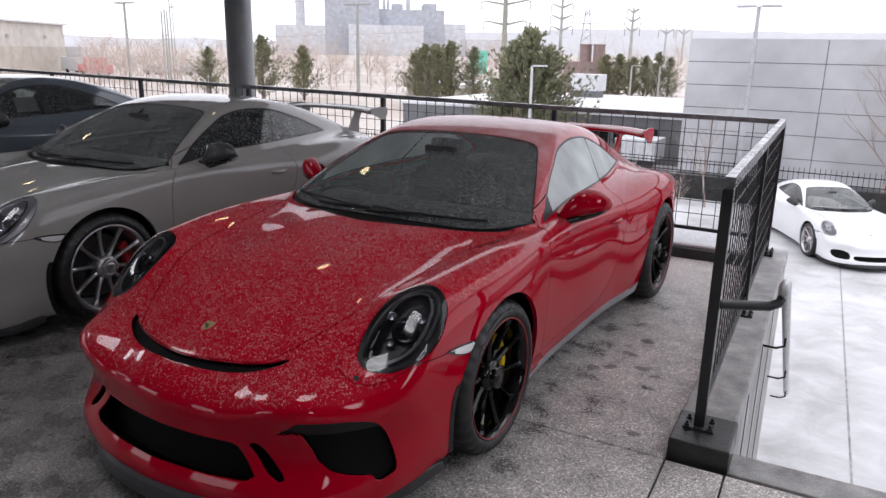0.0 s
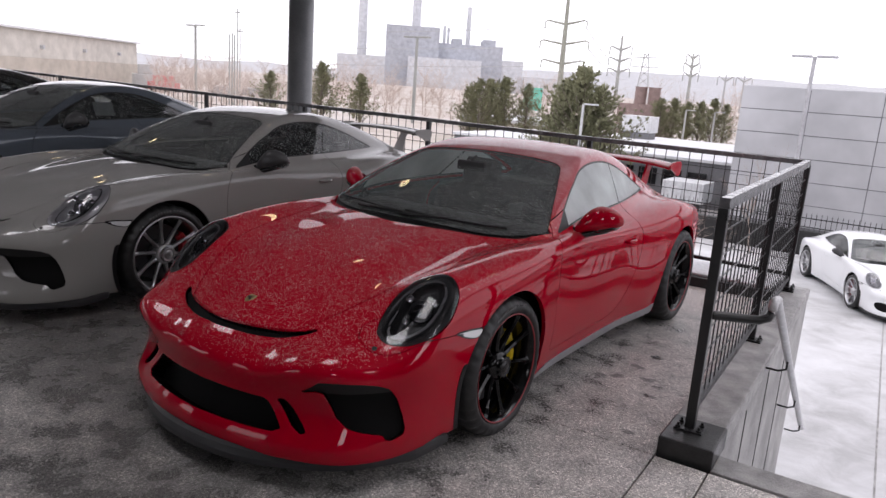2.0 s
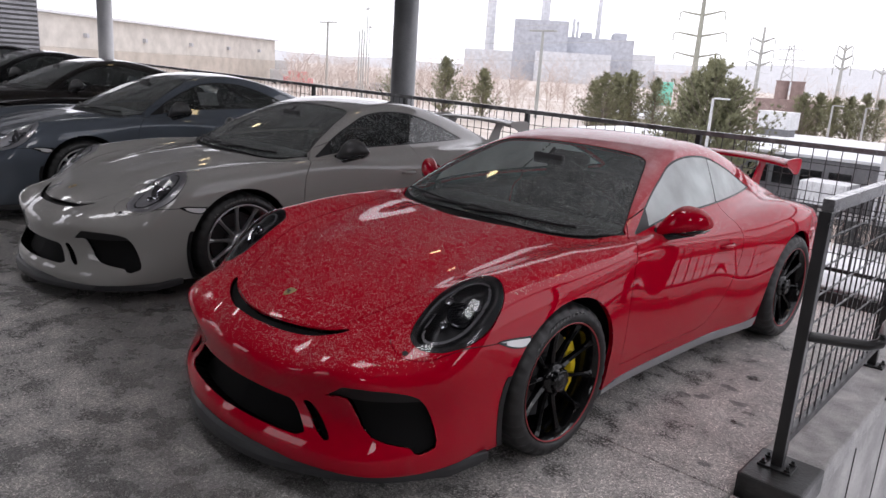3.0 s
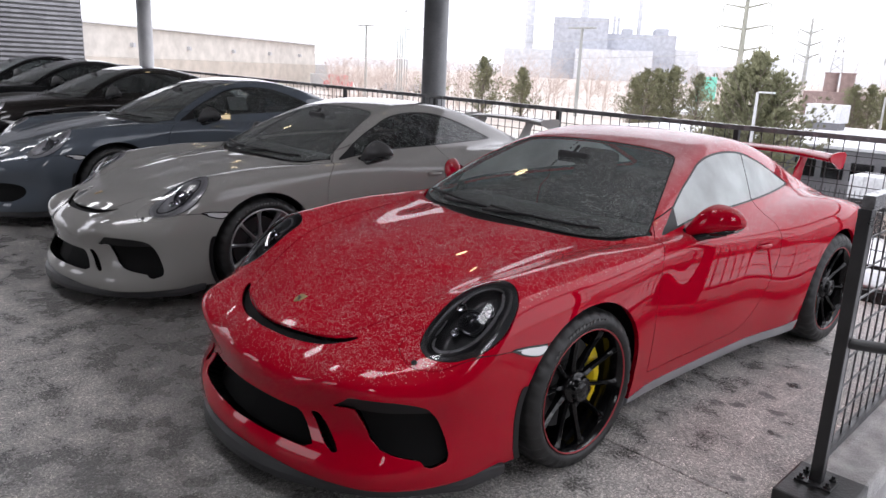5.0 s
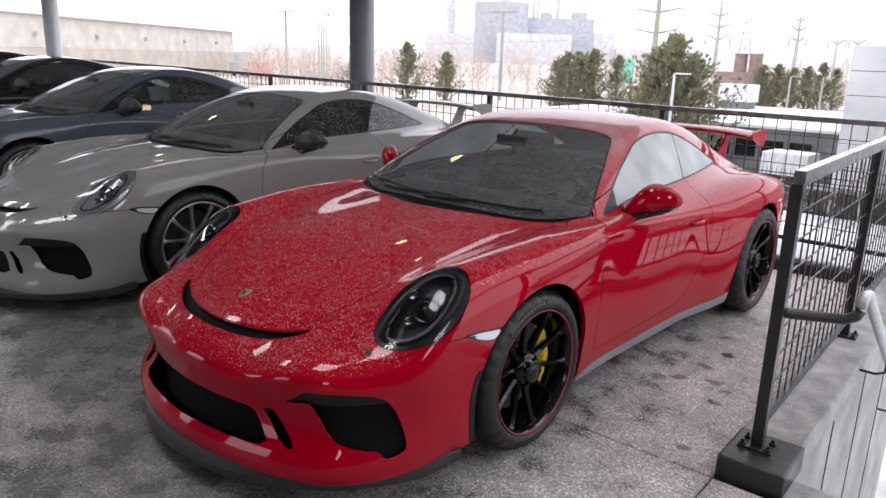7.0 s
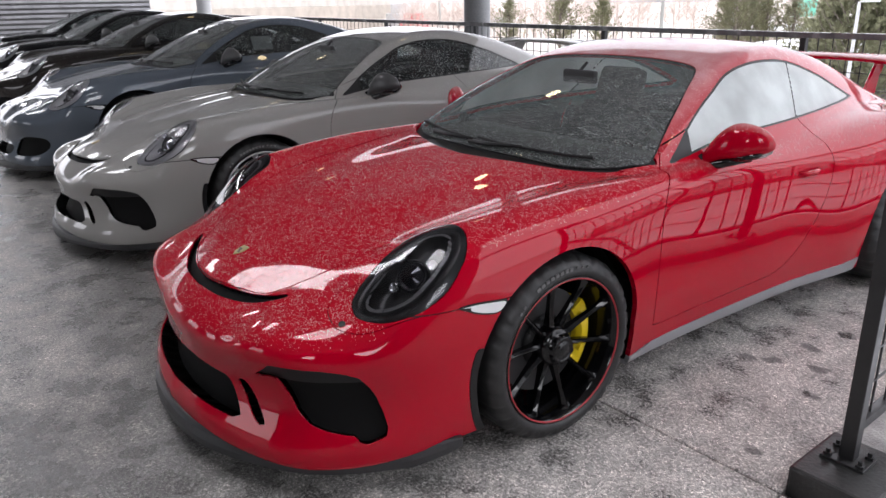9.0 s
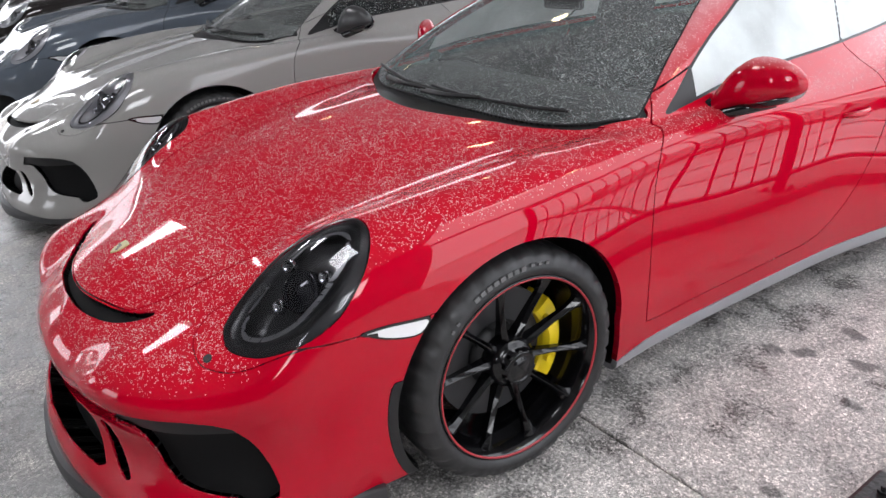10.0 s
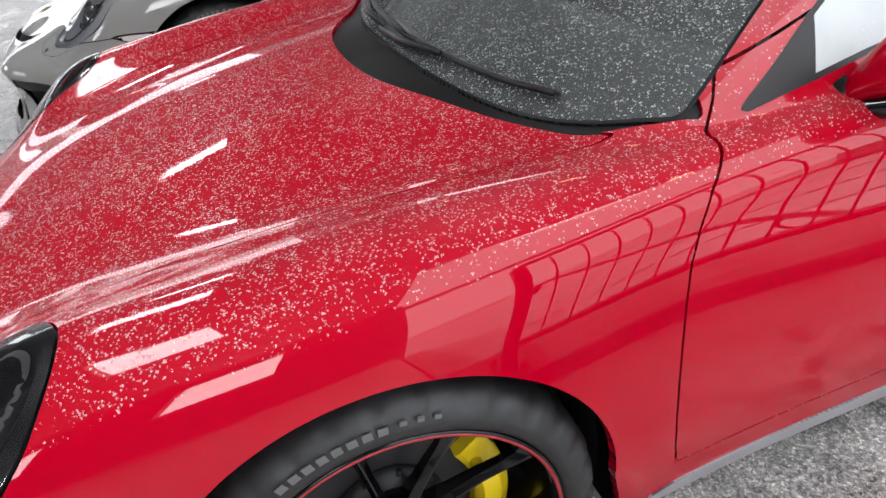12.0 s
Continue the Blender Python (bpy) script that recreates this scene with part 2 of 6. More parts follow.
def wet_concrete():
    """Wet slab: slush grit, puddled shine, footprints, snow blown in at the open edge, and side light painted as paler
    grit on the right.
    """
    m = material("wet concrete", (0.2, 0.2, 0.2), 0.5)
    p = principled(m)
    geo = position(m)
    big, mid, fine, grit = noise_of(m, 0.8, 6, 0.6, geo), noise_of(m, 5, 5, 0.6, geo), noise_of(m, 75, 4, 0.75, geo), noise_of(m, 190, 2, 0.6, geo)
    c = mix(m, ramp(m, big, [(0.3, 0.0), (0.7, 1.0)]), (0.13, 0.126, 0.121), (0.25, 0.242, 0.233))
    c = mix(m, 0.5, c, mix(m, 1.0, c, ramp(m, mid, [(0.3, 0.75), (0.7, 1.25)]), "MULTIPLY"))
    # dark footprints by the kerb
    prints = None
    for x, y, sx, sy in ((1.02, 1.12, 20, 26), (1.06, 1.36, 18, 26), (0.94, 1.07, 20, 28), (1.27, 0.97, 19, 25), (1.18, 1.2, 20, 26), (1.33, 0.47, 22, 28), (1.1, 1.6, 20, 27)):
        s = node(m, "VectorMath", operation="SUBTRACT")
        s.inputs[1].default_value = (x, y, 0)
        wire(m, noise_warp(m, geo, 14, 0.09), s)
        k = node(m, "VectorMath", operation="MULTIPLY")
        k.inputs[1].default_value = (sx, sy, 0)
        wire(m, s, k)
        ln = node(m, "VectorMath", operation="LENGTH")
        wire(m, k, ln)
        if prints:
            mn = node(m, "Math", operation="MINIMUM")
            wire(m, prints[0], mn, prints[1])
            wire(m, ln, mn, 1, 1)
            prints = (mn, 0)
        else:
            prints = (ln, 1)
    step = ramp(m, prints[0], [(0.45, 1.0), (0.95, 0.0)])
    # slush grit: more towards the open side and beyond the cars' noses
    sep = node(m, "SeparateXYZ")
    wire(m, geo, sep)
    edge = node(m, "MapRange")
    for k, val in ((1, 1.2), (2, 3.7), (3, 0.0), (4, 1.0)):
        edge.inputs[k].default_value = val
    wire(m, sep, edge, 1, 0)
    # grit whitened towards the right: also paints in light from the open side
    right = node(m, "MapRange")
    for k, val in ((1, 0.3), (2, 1.4), (3, 0.0), (4, 0.62)):
        right.inputs[k].default_value = val
    wire(m, sep, right, 0, 0)
    both_ = node(m, "Math", operation="MAXIMUM")
    wire(m, edge, both_)
    wire(m, right, both_, 0, 1)
    lift = node(m, "Math", operation="MULTIPLY_ADD", i1=0.56)
    ahead = node(m, "MapRange")
    for k, val in ((1, -0.9), (2, -1.5), (3, 0.0), (4, 0.38)):
        ahead.inputs[k].default_value = val
    wire(m, sep, ahead, 1, 0)
    west = node(m, "MapRange")
    for k, val in ((1, 0.3), (2, -0.9), (3, 0.0), (4, 1.0)):
        west.inputs[k].default_value = val
    wire(m, sep, west, 0, 0)
    blown = node(m, "Math", operation="MULTIPLY")
    wire(m, ahead, blown)
    wire(m, west, blown, 0, 1)
    slush_and_light = node(m, "Math", operation="MAXIMUM")
    wire(m, both_, slush_and_light)
    wire(m, blown, slush_and_light, 0, 1)
    wire(m, slush_and_light, lift)
    wire(m, mid, lift, 0, 2)
    less = node(m, "Math", operation="MULTIPLY_ADD", i1=-0.35)
    wire(m, step, less)
    wire(m, lift, less, 0, 2)
    flecks = node(m, "Math", operation="MULTIPLY_ADD", i1=1.0)
    wire(m, fine, flecks)
    wire(m, less, flecks, 0, 2)
    half = node(m, "Math", operation="MULTIPLY", i1=0.5)
    wire(m, flecks, half)
    slush = ramp(m, half, [(0.53, 0.0), (0.60, 0.5), (0.72, 0.95)])
    c = mix(m, step, c, mix(m, 0.35, c, 0.02))
    c = mix(m, slush, c, (0.60, 0.565, 0.535))
    grains = node(m, "TexVoronoi")
    grains.inputs["Scale"].default_value = 210
    wire(m, noise_warp(m, geo, 160, 0.02), grains, 0, "Vector")
    shade = node(m, "SeparateXYZ")
    wire(m, grains, shade, 1)
    c = mix(m, 1.0, c, ramp(m, shade, [(0.0, 0.35), (0.45, 0.8), (0.8, 1.1), (0.97, 2.1)]), "MULTIPLY")
    wire(m, c, p, 0, "Base Color")
    r = ramp(m, mid, [(0.35, 0.16), (0.62, 0.42)])
    r = mix(m, slush, r, 0.6)
    wire(m, r, p, 0, "Roughness")
    wire(m, bump(m, shade, 0.35, 0.003, bump(m, fine, 0.45, 0.006)), p, 0, "Normal")
    return m


concrete = wet_concrete()


# ---- the distance; needles, scrub and tan walls are paled in colour for haze
panel_grey = grained("panel grey", (0.437, 0.441, 0.456), (0.491, 0.495, 0.511), 0.5, 0.25, 0.6, 0.0)
facade_dark = grained("dark facade", (0.125, 0.125, 0.133), (0.187, 0.187, 0.195), 0.6, 1, 12, 0.1)
tan_wall = grained("tan wall", (0.515, 0.484, 0.441), (0.577, 0.546, 0.499), 0.8, 0.05, 0.6, 0.0)
tan_wall_low = grained("tan wall band", (0.437, 0.39, 0.335), (0.484, 0.437, 0.382), 0.8, 0.05, 0.6, 0.0)
needles = grained("pine needles", (0.15, 0.155, 0.085), (0.30, 0.30, 0.18), 0.7, 2, 14, 0.1)
bark = grained("bark", (0.14, 0.115, 0.095), (0.26, 0.22, 0.185), 0.85, 6, 60, 0.5)
twig = grained("twigs", (0.296, 0.242, 0.211), (0.429, 0.359, 0.312), 0.85, 3, 30, 0.2)
scrub_twig = grained("scrub twigs", (0.452, 0.374, 0.328), (0.562, 0.476, 0.421), 0.85, 3, 30, 0.2)
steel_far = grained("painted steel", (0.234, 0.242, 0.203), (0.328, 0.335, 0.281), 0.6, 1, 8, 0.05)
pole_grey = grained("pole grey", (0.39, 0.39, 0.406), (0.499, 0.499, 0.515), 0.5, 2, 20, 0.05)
rust_brown = grained("rusty brown", (0.22, 0.155, 0.14), (0.3, 0.215, 0.2), 0.7, 2, 12, 0.1)
white_box = grained("white sheet", (0.546, 0.554, 0.562), (0.64, 0.647, 0.655), 0.5, 2, 12, 0.05)
sign_green = material("sign green", (0.16, 0.55, 0.42), 0.5)
vehicle_red = material("vehicle red", (0.62, 0.16, 0.17), 0.4)


def hazed(name, color, glow):
    """Backdrop material for what stands far off: the haze is painted into its pale colour."""
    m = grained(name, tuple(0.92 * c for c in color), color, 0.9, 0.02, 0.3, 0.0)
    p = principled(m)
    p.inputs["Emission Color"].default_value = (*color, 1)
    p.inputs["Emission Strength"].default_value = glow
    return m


plant_blue = hazed("far plant", (0.42, 0.435, 0.475), 0.0)
plant_pale = hazed("far plant pale", (0.57, 0.58, 0.605), 0.0)
hill_pale = hazed("far hills", (0.47, 0.475, 0.49), 0.0)
pylon_mid = hazed("far pylon nearer", (0.36, 0.37, 0.35), 0.0)
pylon_pale = hazed("far pylon", (0.44, 0.445, 0.445), 0.0)


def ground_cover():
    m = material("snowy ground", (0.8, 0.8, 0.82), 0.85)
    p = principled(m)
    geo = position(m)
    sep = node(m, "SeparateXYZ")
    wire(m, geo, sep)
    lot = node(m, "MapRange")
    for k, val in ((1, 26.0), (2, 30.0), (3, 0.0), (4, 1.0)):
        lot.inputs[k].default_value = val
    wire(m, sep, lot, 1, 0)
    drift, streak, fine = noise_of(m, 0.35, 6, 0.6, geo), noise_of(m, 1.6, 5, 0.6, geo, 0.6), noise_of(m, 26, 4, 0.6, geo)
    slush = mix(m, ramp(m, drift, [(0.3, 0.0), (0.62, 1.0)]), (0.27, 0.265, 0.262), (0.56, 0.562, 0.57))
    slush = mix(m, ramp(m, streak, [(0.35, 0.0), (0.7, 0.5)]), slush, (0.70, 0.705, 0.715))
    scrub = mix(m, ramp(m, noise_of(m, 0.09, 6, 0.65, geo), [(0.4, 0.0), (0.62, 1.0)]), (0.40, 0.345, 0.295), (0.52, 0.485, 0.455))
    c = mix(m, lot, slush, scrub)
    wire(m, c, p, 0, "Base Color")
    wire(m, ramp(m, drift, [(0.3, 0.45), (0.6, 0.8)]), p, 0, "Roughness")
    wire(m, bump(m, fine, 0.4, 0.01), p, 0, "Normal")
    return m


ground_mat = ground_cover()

# ---------------------------------------------------------------- mesh helpers
LOT = -2.75          # level of the lower car park


def finish(ob, mat, smooth):
    if mat:
        ob.data.materials.append(mat)
    if smooth:
        ob.data.shade_smooth()
    return ob


def part(name, bm, mat, parent=None, label="", smooth=False, at=None):
    """Links a bmesh as one mesh object, under a thing or a part."""
    me = bpy.data.meshes.new(name)
    bm.normal_update()
    bm.to_mesh(me)
    bm.free()
    ob = finish(new(name, me), mat, smooth)
    if parent:
        ob.parent = parent
    if at is not None:
        ob.matrix_basis = at
    if label:
        ob["label"] = label
    return ob


def box(bm, x0, y0, z0, x1, y1, z1, bevel=0.0, m=None):
    r = bmesh.ops.create_cube(bm, size=1)["verts"]
    t = Matrix.Translation(((x0 + x1) / 2, (y0 + y1) / 2, (z0 + z1) / 2)) @ Matrix.Diagonal((x1 - x0, y1 - y0, z1 - z0, 1))
    bmesh.ops.transform(bm, matrix=(m @ t) if m else t, verts=r)
    if bevel:
        e = list({e for v in r for e in v.link_edges})
        bmesh.ops.bevel(bm, geom=e, offset=bevel, segments=2, profile=0.6, affect="EDGES")
    return bm


def rod(bm, a, b, r, n=10, r2=None):
    a, b = Vector(a), Vector(b)
    d = b - a
    m = Matrix.Translation((a + b) / 2) @ d.to_track_quat("Z", "Y").to_matrix().to_4x4()
    bmesh.ops.create_cone(bm, cap_ends=True, segments=n, radius1=r, radius2=r if r2 is None else r2, depth=d.length, matrix=m)
    return bm


def bar(bm, a, b, w, d):
    """A square bar from a to b: w across, d deep."""
    a, b = Vector(a), Vector(b)
    v = b - a
    m = Matrix.Translation((a + b) / 2) @ v.to_track_quat("Z", "Y").to_matrix().to_4x4() @ Matrix.Diagonal((w, d, v.length, 1))
    bmesh.ops.create_cube(bm, size=1, matrix=m)
    return bm


def tube(bm, pts, r, n=10, closed=False):
    """A round tube swept along points; r may be a list of radii."""
    pts = [Vector(p) for p in pts]
    rs = r if isinstance(r, (list, tuple)) else [r] * len(pts)
    rings, side = [], None
    for i, p in enumerate(pts):
        if closed:
            d = pts[(i + 1) % len(pts)] - pts[i - 1]
        else:
            d = pts[min(i + 1, len(pts) - 1)] - pts[max(i - 1, 0)]
        d.normalize()
        if side is None:
            side = d.orthogonal().normalized()
        side = (side - d * side.dot(d)).normalized()
        up = d.cross(side)
        rings.append([bm.verts.new(p + rs[i] * (math.cos(a) * side + math.sin(a) * up)) for a in np.arange(n) * 2 * math.pi / n])
    for i in range(len(rings) - (0 if closed else 1)):
        p, q = rings[i], rings[(i + 1) % len(rings)]
        for k in range(n):
            bm.faces.new((p[k], p[(k + 1) % n], q[(k + 1) % n], q[k]))
    if not closed:
        bm.faces.new(rings[0][::-1])
        bm.faces.new(rings[-1])
    return bm


def lathe(bm, prof, n=48, axis="X", m=None, closed=False):
    """Turns a profile of (along, radius) round an axis."""
    rings = []
    for s, r in prof:
        ring = []
        for a in np.arange(n) * 2 * math.pi / n:
            p = (s, r * math.cos(a), r * math.sin(a)) if axis == "X" else (r * math.cos(a), r * math.sin(a), s)
            ring.append(bm.verts.new(m @ Vector(p) if m else p))
        rings.append(ring)
    k = len(rings)
    for i in range(k if closed else k - 1):
        p, q = rings[i], rings[(i + 1) % k]
        for j in range(n):
            bm.faces.new((p[j], q[j], q[(j + 1) % n], p[(j + 1) % n]))
    return bm


def thing(name, label, category, group="", kind="", at=None):
    ob = tagged(new(name), label, category, group, kind)
    if at is not None:
        ob.matrix_basis = at
    return ob


def solid(name, v, t, mat, parent=None, normals=None, label=""):
    """A mesh from arrays of points and triangles, smooth, with given point normals."""
    me = bpy.data.meshes.new(name)
    me.from_pydata(v.tolist(), [], t.tolist())
    me.shade_smooth()
    if normals is not None:
        me.normals_split_custom_set_from_vertices(normals.tolist())
    ob = new(name, me)
    me.materials.append(mat)
    if parent:
        ob.parent = parent
    if label:
        ob["label"] = label
    return ob
# ---------------------------------------------------------------- the sports car's surface
def curve(*pts):
    """Natural cubic spline through (t, v) pairs, straight beyond its ends."""
    t = np.array([p[0] for p in pts], float)
    v = np.array([p[1] for p in pts], float)
    n, h = len(t), np.diff(t)
    a, b = np.eye(n), np.zeros(n)
    for i in range(1, n - 1):
        a[i, i - 1:i + 2] = h[i - 1], 2 * (h[i - 1] + h[i]), h[i]
        b[i] = 6 * ((v[i + 1] - v[i]) / h[i] - (v[i] - v[i - 1]) / h[i - 1])
    m = np.linalg.solve(a, b)

    def at(q):
        q = np.asarray(q, float)
        c = np.clip(q, t[0], t[-1])
        i = np.clip(np.searchsorted(t, c) - 1, 0, n - 2)
        d0, d1, w = t[i + 1] - c, c - t[i], h[i]
        s = (m[i] * d0 ** 3 + m[i + 1] * d1 ** 3) / (6 * w) + (v[i] / w - m[i] * w / 6) * d0 + (v[i + 1] / w - m[i + 1] * w / 6) * d1
        k0 = (v[1] - v[0]) / h[0] - h[0] * m[1] / 6
        k1 = (v[-1] - v[-2]) / h[-1] + h[-1] * m[-2] / 6
        return s + np.where(q < t[0], (q - t[0]) * k0, 0) + np.where(q > t[-1], (q - t[-1]) * k1, 0)
    return at


def smax(a, b, k):
    h = np.clip(k - np.abs(a - b), 0, None) / k
    return np.maximum(a, b) + h * h * h * k / 6


def smin(a, b, k):
    return -smax(-a, -b, k)


def blur(m, n):
    """n passes of a short binomial blur along both axes of a map."""
    for _ in range(n):
        for ax in (0, 1):
            p = np.concatenate([np.take(m, [0], ax), m, np.take(m, [-1], ax)], ax)
            k = m.shape[ax]
            m = 0.25 * np.take(p, range(k), ax) + 0.5 * np.take(p, range(1, k + 1), ax) + 0.25 * np.take(p, range(2, k + 2), ax)
    return m


def sample(m, x0, y0, step, x, y):
    """A map read at x, y with cubic weights."""
    u, v = (x - x0) / step, (y - y0) / step
    u, v = np.clip(u, 1, m.shape[0] - 2.001), np.clip(v, 1, m.shape[1] - 2.001)
    i, j = u.astype(int), v.astype(int)
    fu, fv = u - i, v - j

    def w(f):
        return ((1 - f) ** 3 / 6, (3 * f ** 3 - 6 * f ** 2 + 4) / 6, (-3 * f ** 3 + 3 * f ** 2 + 3 * f + 1) / 6, f ** 3 / 6)
    wu, wv, s = w(fu), w(fv), 0
    for p in range(4):
        for q in range(4):
            s = s + wu[p] * wv[q] * m[np.clip(i + p - 1, 0, m.shape[0] - 1), np.clip(j + q - 1, 0, m.shape[1] - 1)]
    return s


# lengthwise lines of the body: y runs from the nose (-1.0) to the tail (3.55), the front axle is at 0, the rear axle at 2.457
HOOD_C = curve((-1.05, 0.44), (-0.9, 0.572), (-0.76, 0.634), (-0.5, 0.715), (-0.25, 0.775), (0, 0.823), (0.3, 0.866), (0.5, 0.88), (0.9, 0.885),
               (1.5, 0.87), (2.2, 0.87), (2.8, 0.85), (3.2, 0.79), (3.55, 0.68))
SEAM_X = curve((-1.05, 0.30), (-0.8, 0.345), (-0.61, 0.455), (-0.4, 0.535), (-0.2, 0.575), (0.04, 0.600), (0.27, 0.645), (0.49, 0.67), (0.9, 0.68), (2.0, 0.66), (3.5, 0.6))
SEAM_Z = curve((-1.05, 0.42), (-0.9, 0.535), (-0.75, 0.605), (-0.5, 0.714), (-0.25, 0.781), (0, 0.814), (0.3, 0.838), (0.53, 0.849), (0.9, 0.865),
               (1.5, 0.86), (2.0, 0.875), (2.4, 0.90), (2.8, 0.86), (3.2, 0.78), (3.55, 0.66))
CREST_Z = curve((-1.05, 0.3785), (-0.9, 0.4614), (-0.75, 0.5384), (-0.6, 0.6351), (-0.45, 0.7686), (-0.25, 0.8227), (0, 0.8414), (0.3, 0.8553), (0.53, 0.8558), (0.9, 0.8615), (1.5, 0.855), (2, 0.885), (2.4, 0.9), (2.8, 0.855), (3.2, 0.77), (3.55, 0.65))
EDGE_Z = curve((-1.05, 0.095), (-0.9, 0.2421), (-0.75, 0.3993), (-0.6, 0.561), (-0.45, 0.7025), (-0.25, 0.777), (0, 0.8151), (0.3, 0.833), (0.53, 0.8441), (0.9, 0.8532), (1.5, 0.8), (1.8, 0.81), (2.1, 0.845), (2.4, 0.865), (2.8, 0.81), (3.2, 0.72), (3.55, 0.6))
WIDTH = curve((-0.9, 0.86), (-0.6, 0.878), (-0.3, 0.894), (0, 0.902), (0.3, 0.892), (0.6, 0.868), (0.9, 0.86), (1.3, 0.862), (1.65, 0.872), (1.95, 0.905),
              (2.2, 0.92), (2.45, 0.926), (2.8, 0.912), (3.2, 0.87), (3.55, 0.80))
TUCK = curve((0.08, 0.085), (0.2, 0.05), (0.3, 0.025), (0.45, 0.005), (0.58, 0.0), (0.68, 0.002), (0.76, 0.008), (0.83, 0.025), (0.95, 0.11))
NOSE = curve((0, -1.066), (0.2, -1.05), (0.4, -1.003), (0.55, -0.9443), (0.68, -0.8564), (0.78, -0.7226), (0.85, -0.5661), (0.89, -0.3886), (0.95, -0.1))
NOSE_Z = curve((0.05, 0.01), (0.13, 0.0), (0.19, 0.0), (0.25, 0.03), (0.31, 0.056), (0.37, 0.056), (0.44, 0.0278), (0.5, 0.0008), (0.56, 0.0073), (0.62, 0.0301), (0.68, 0.0683), (0.8, 0.25))
TAIL = curve((0, 3.53), (0.4, 3.5), (0.6, 3.42), (0.75, 3.28), (0.85, 3.05), (0.92, 2.7), (0.96, 2.4))
TAIL_Z = curve((0.1, -0.25), (0.3, -0.06), (0.5, 0.0), (0.7, -0.03), (0.9, -0.12))
ROOF = curve((0.1, 0.73), (0.30, 0.84), (0.42, 0.905), (0.6, 0.99), (0.8, 1.075), (1.0, 1.15), (1.15, 1.2), (1.3, 1.238), (1.5, 1.264), (1.65, 1.268), (1.85, 1.256),
             (2.1, 1.218), (2.4, 1.145), (2.7, 1.045), (3.0, 0.93), (3.2, 0.85), (3.5, 0.72))
ROOF_D = curve((0.3, 0.07), (0.6, 0.05), (0.9, 0.035), (1.3, 0.03), (1.7, 0.035), (2.2, 0.06), (2.7, 0.09), (3.3, 0.08))
BELT_X = curve((0.2, 0.70), (0.65, 0.762), (1.0, 0.775), (1.4, 0.772), (1.8, 0.735), (2.1, 0.68), (2.4, 0.61), (2.8, 0.52), (3.3, 0.42))


def body_maps():
    s = 0.01
    xs, ys = np.arange(-0.02, 1.02, s), np.arange(-1.2, 3.8, s)
    top = np.zeros((len(xs), len(ys)))
    for j, y in enumerate(ys):
        xh = float(SEAM_X(y))
        zc, zh, zf, ze = (float(f(y)) for f in (HOOD_C, SEAM_Z, CREST_Z, EDGE_Z))
        xf = max(0.71, xh + 0.08)
        c = curve((-xh, zh), (-xh * 0.5, zc * 0.75 + zh * 0.25), (0, zc), (xh * 0.5, zc * 0.75 + zh * 0.25), (xh, zh), (xf, zf), (0.86, ze), (0.96, ze - 0.11))
        top[:, j] = c(xs)
    top = blur(top, 8)
    gx, gy = np.gradient(top, s)
    slope = blur(np.sqrt(1 + gx ** 2 + gy ** 2), 10)
    return top, slope


TOP, SLOPE = body_maps()


def body(p):
    """Signed closeness of points (n, 3) to the car's skin: negative inside."""
    x, y, z = np.abs(p[:, 0]), p[:, 1], p[:, 2]
    low = (z - sample(TOP, -0.02, -1.2, 0.01, x, y)) / sample(SLOPE, -0.02, -1.2, 0.01, x, y)
    side = x - (WIDTH(y) - TUCK(z))
    nose = (NOSE(x) + NOSE_Z(z) - y) / np.sqrt(1 + np.clip(x / 0.75, 0, 1.3) ** 8 * 1.6)
    tail = y - TAIL(x) - TAIL_Z(z)
    f = smax(low, side, 0.075)
    f = smax(f, nose, 0.13)
    f = smax(f, tail, 0.2)
    f = smax(f, 0.125 - z, 0.03)
    roof = (z - ROOF(y) + ROOF_D(y) * (x / 0.6) ** 2.2) * 0.88
    flank = (x - BELT_X(y) + (z - 0.87) * 0.6 + 0.15 * (z - 0.87) ** 2) * 0.85
    cabin = smax(roof, flank, 0.09)
    cabin = smax(cabin, tail, 0.1)
    cabin = smax(cabin, np.maximum(0.79 - z, 0.25 - y), 0.03)
    return smin(f, cabin, np.interp(y, [0.3, 1.3, 2.2], [0.016, 0.03, 0.16]))


def slopes(p, e=0.0015):
    g = np.empty_like(p)
    for a in range(3):
        d = np.zeros(3)
        d[a] = e
        g[:, a] = (body(p + d) - body(p - d)) / (2 * e)
    return g


def settle_on(p, n=5):
    for _ in range(n):
        g = slopes(p)
        p = p - (body(p) / np.maximum((g * g).sum(1), 1e-6))[:, None] * g
    return p


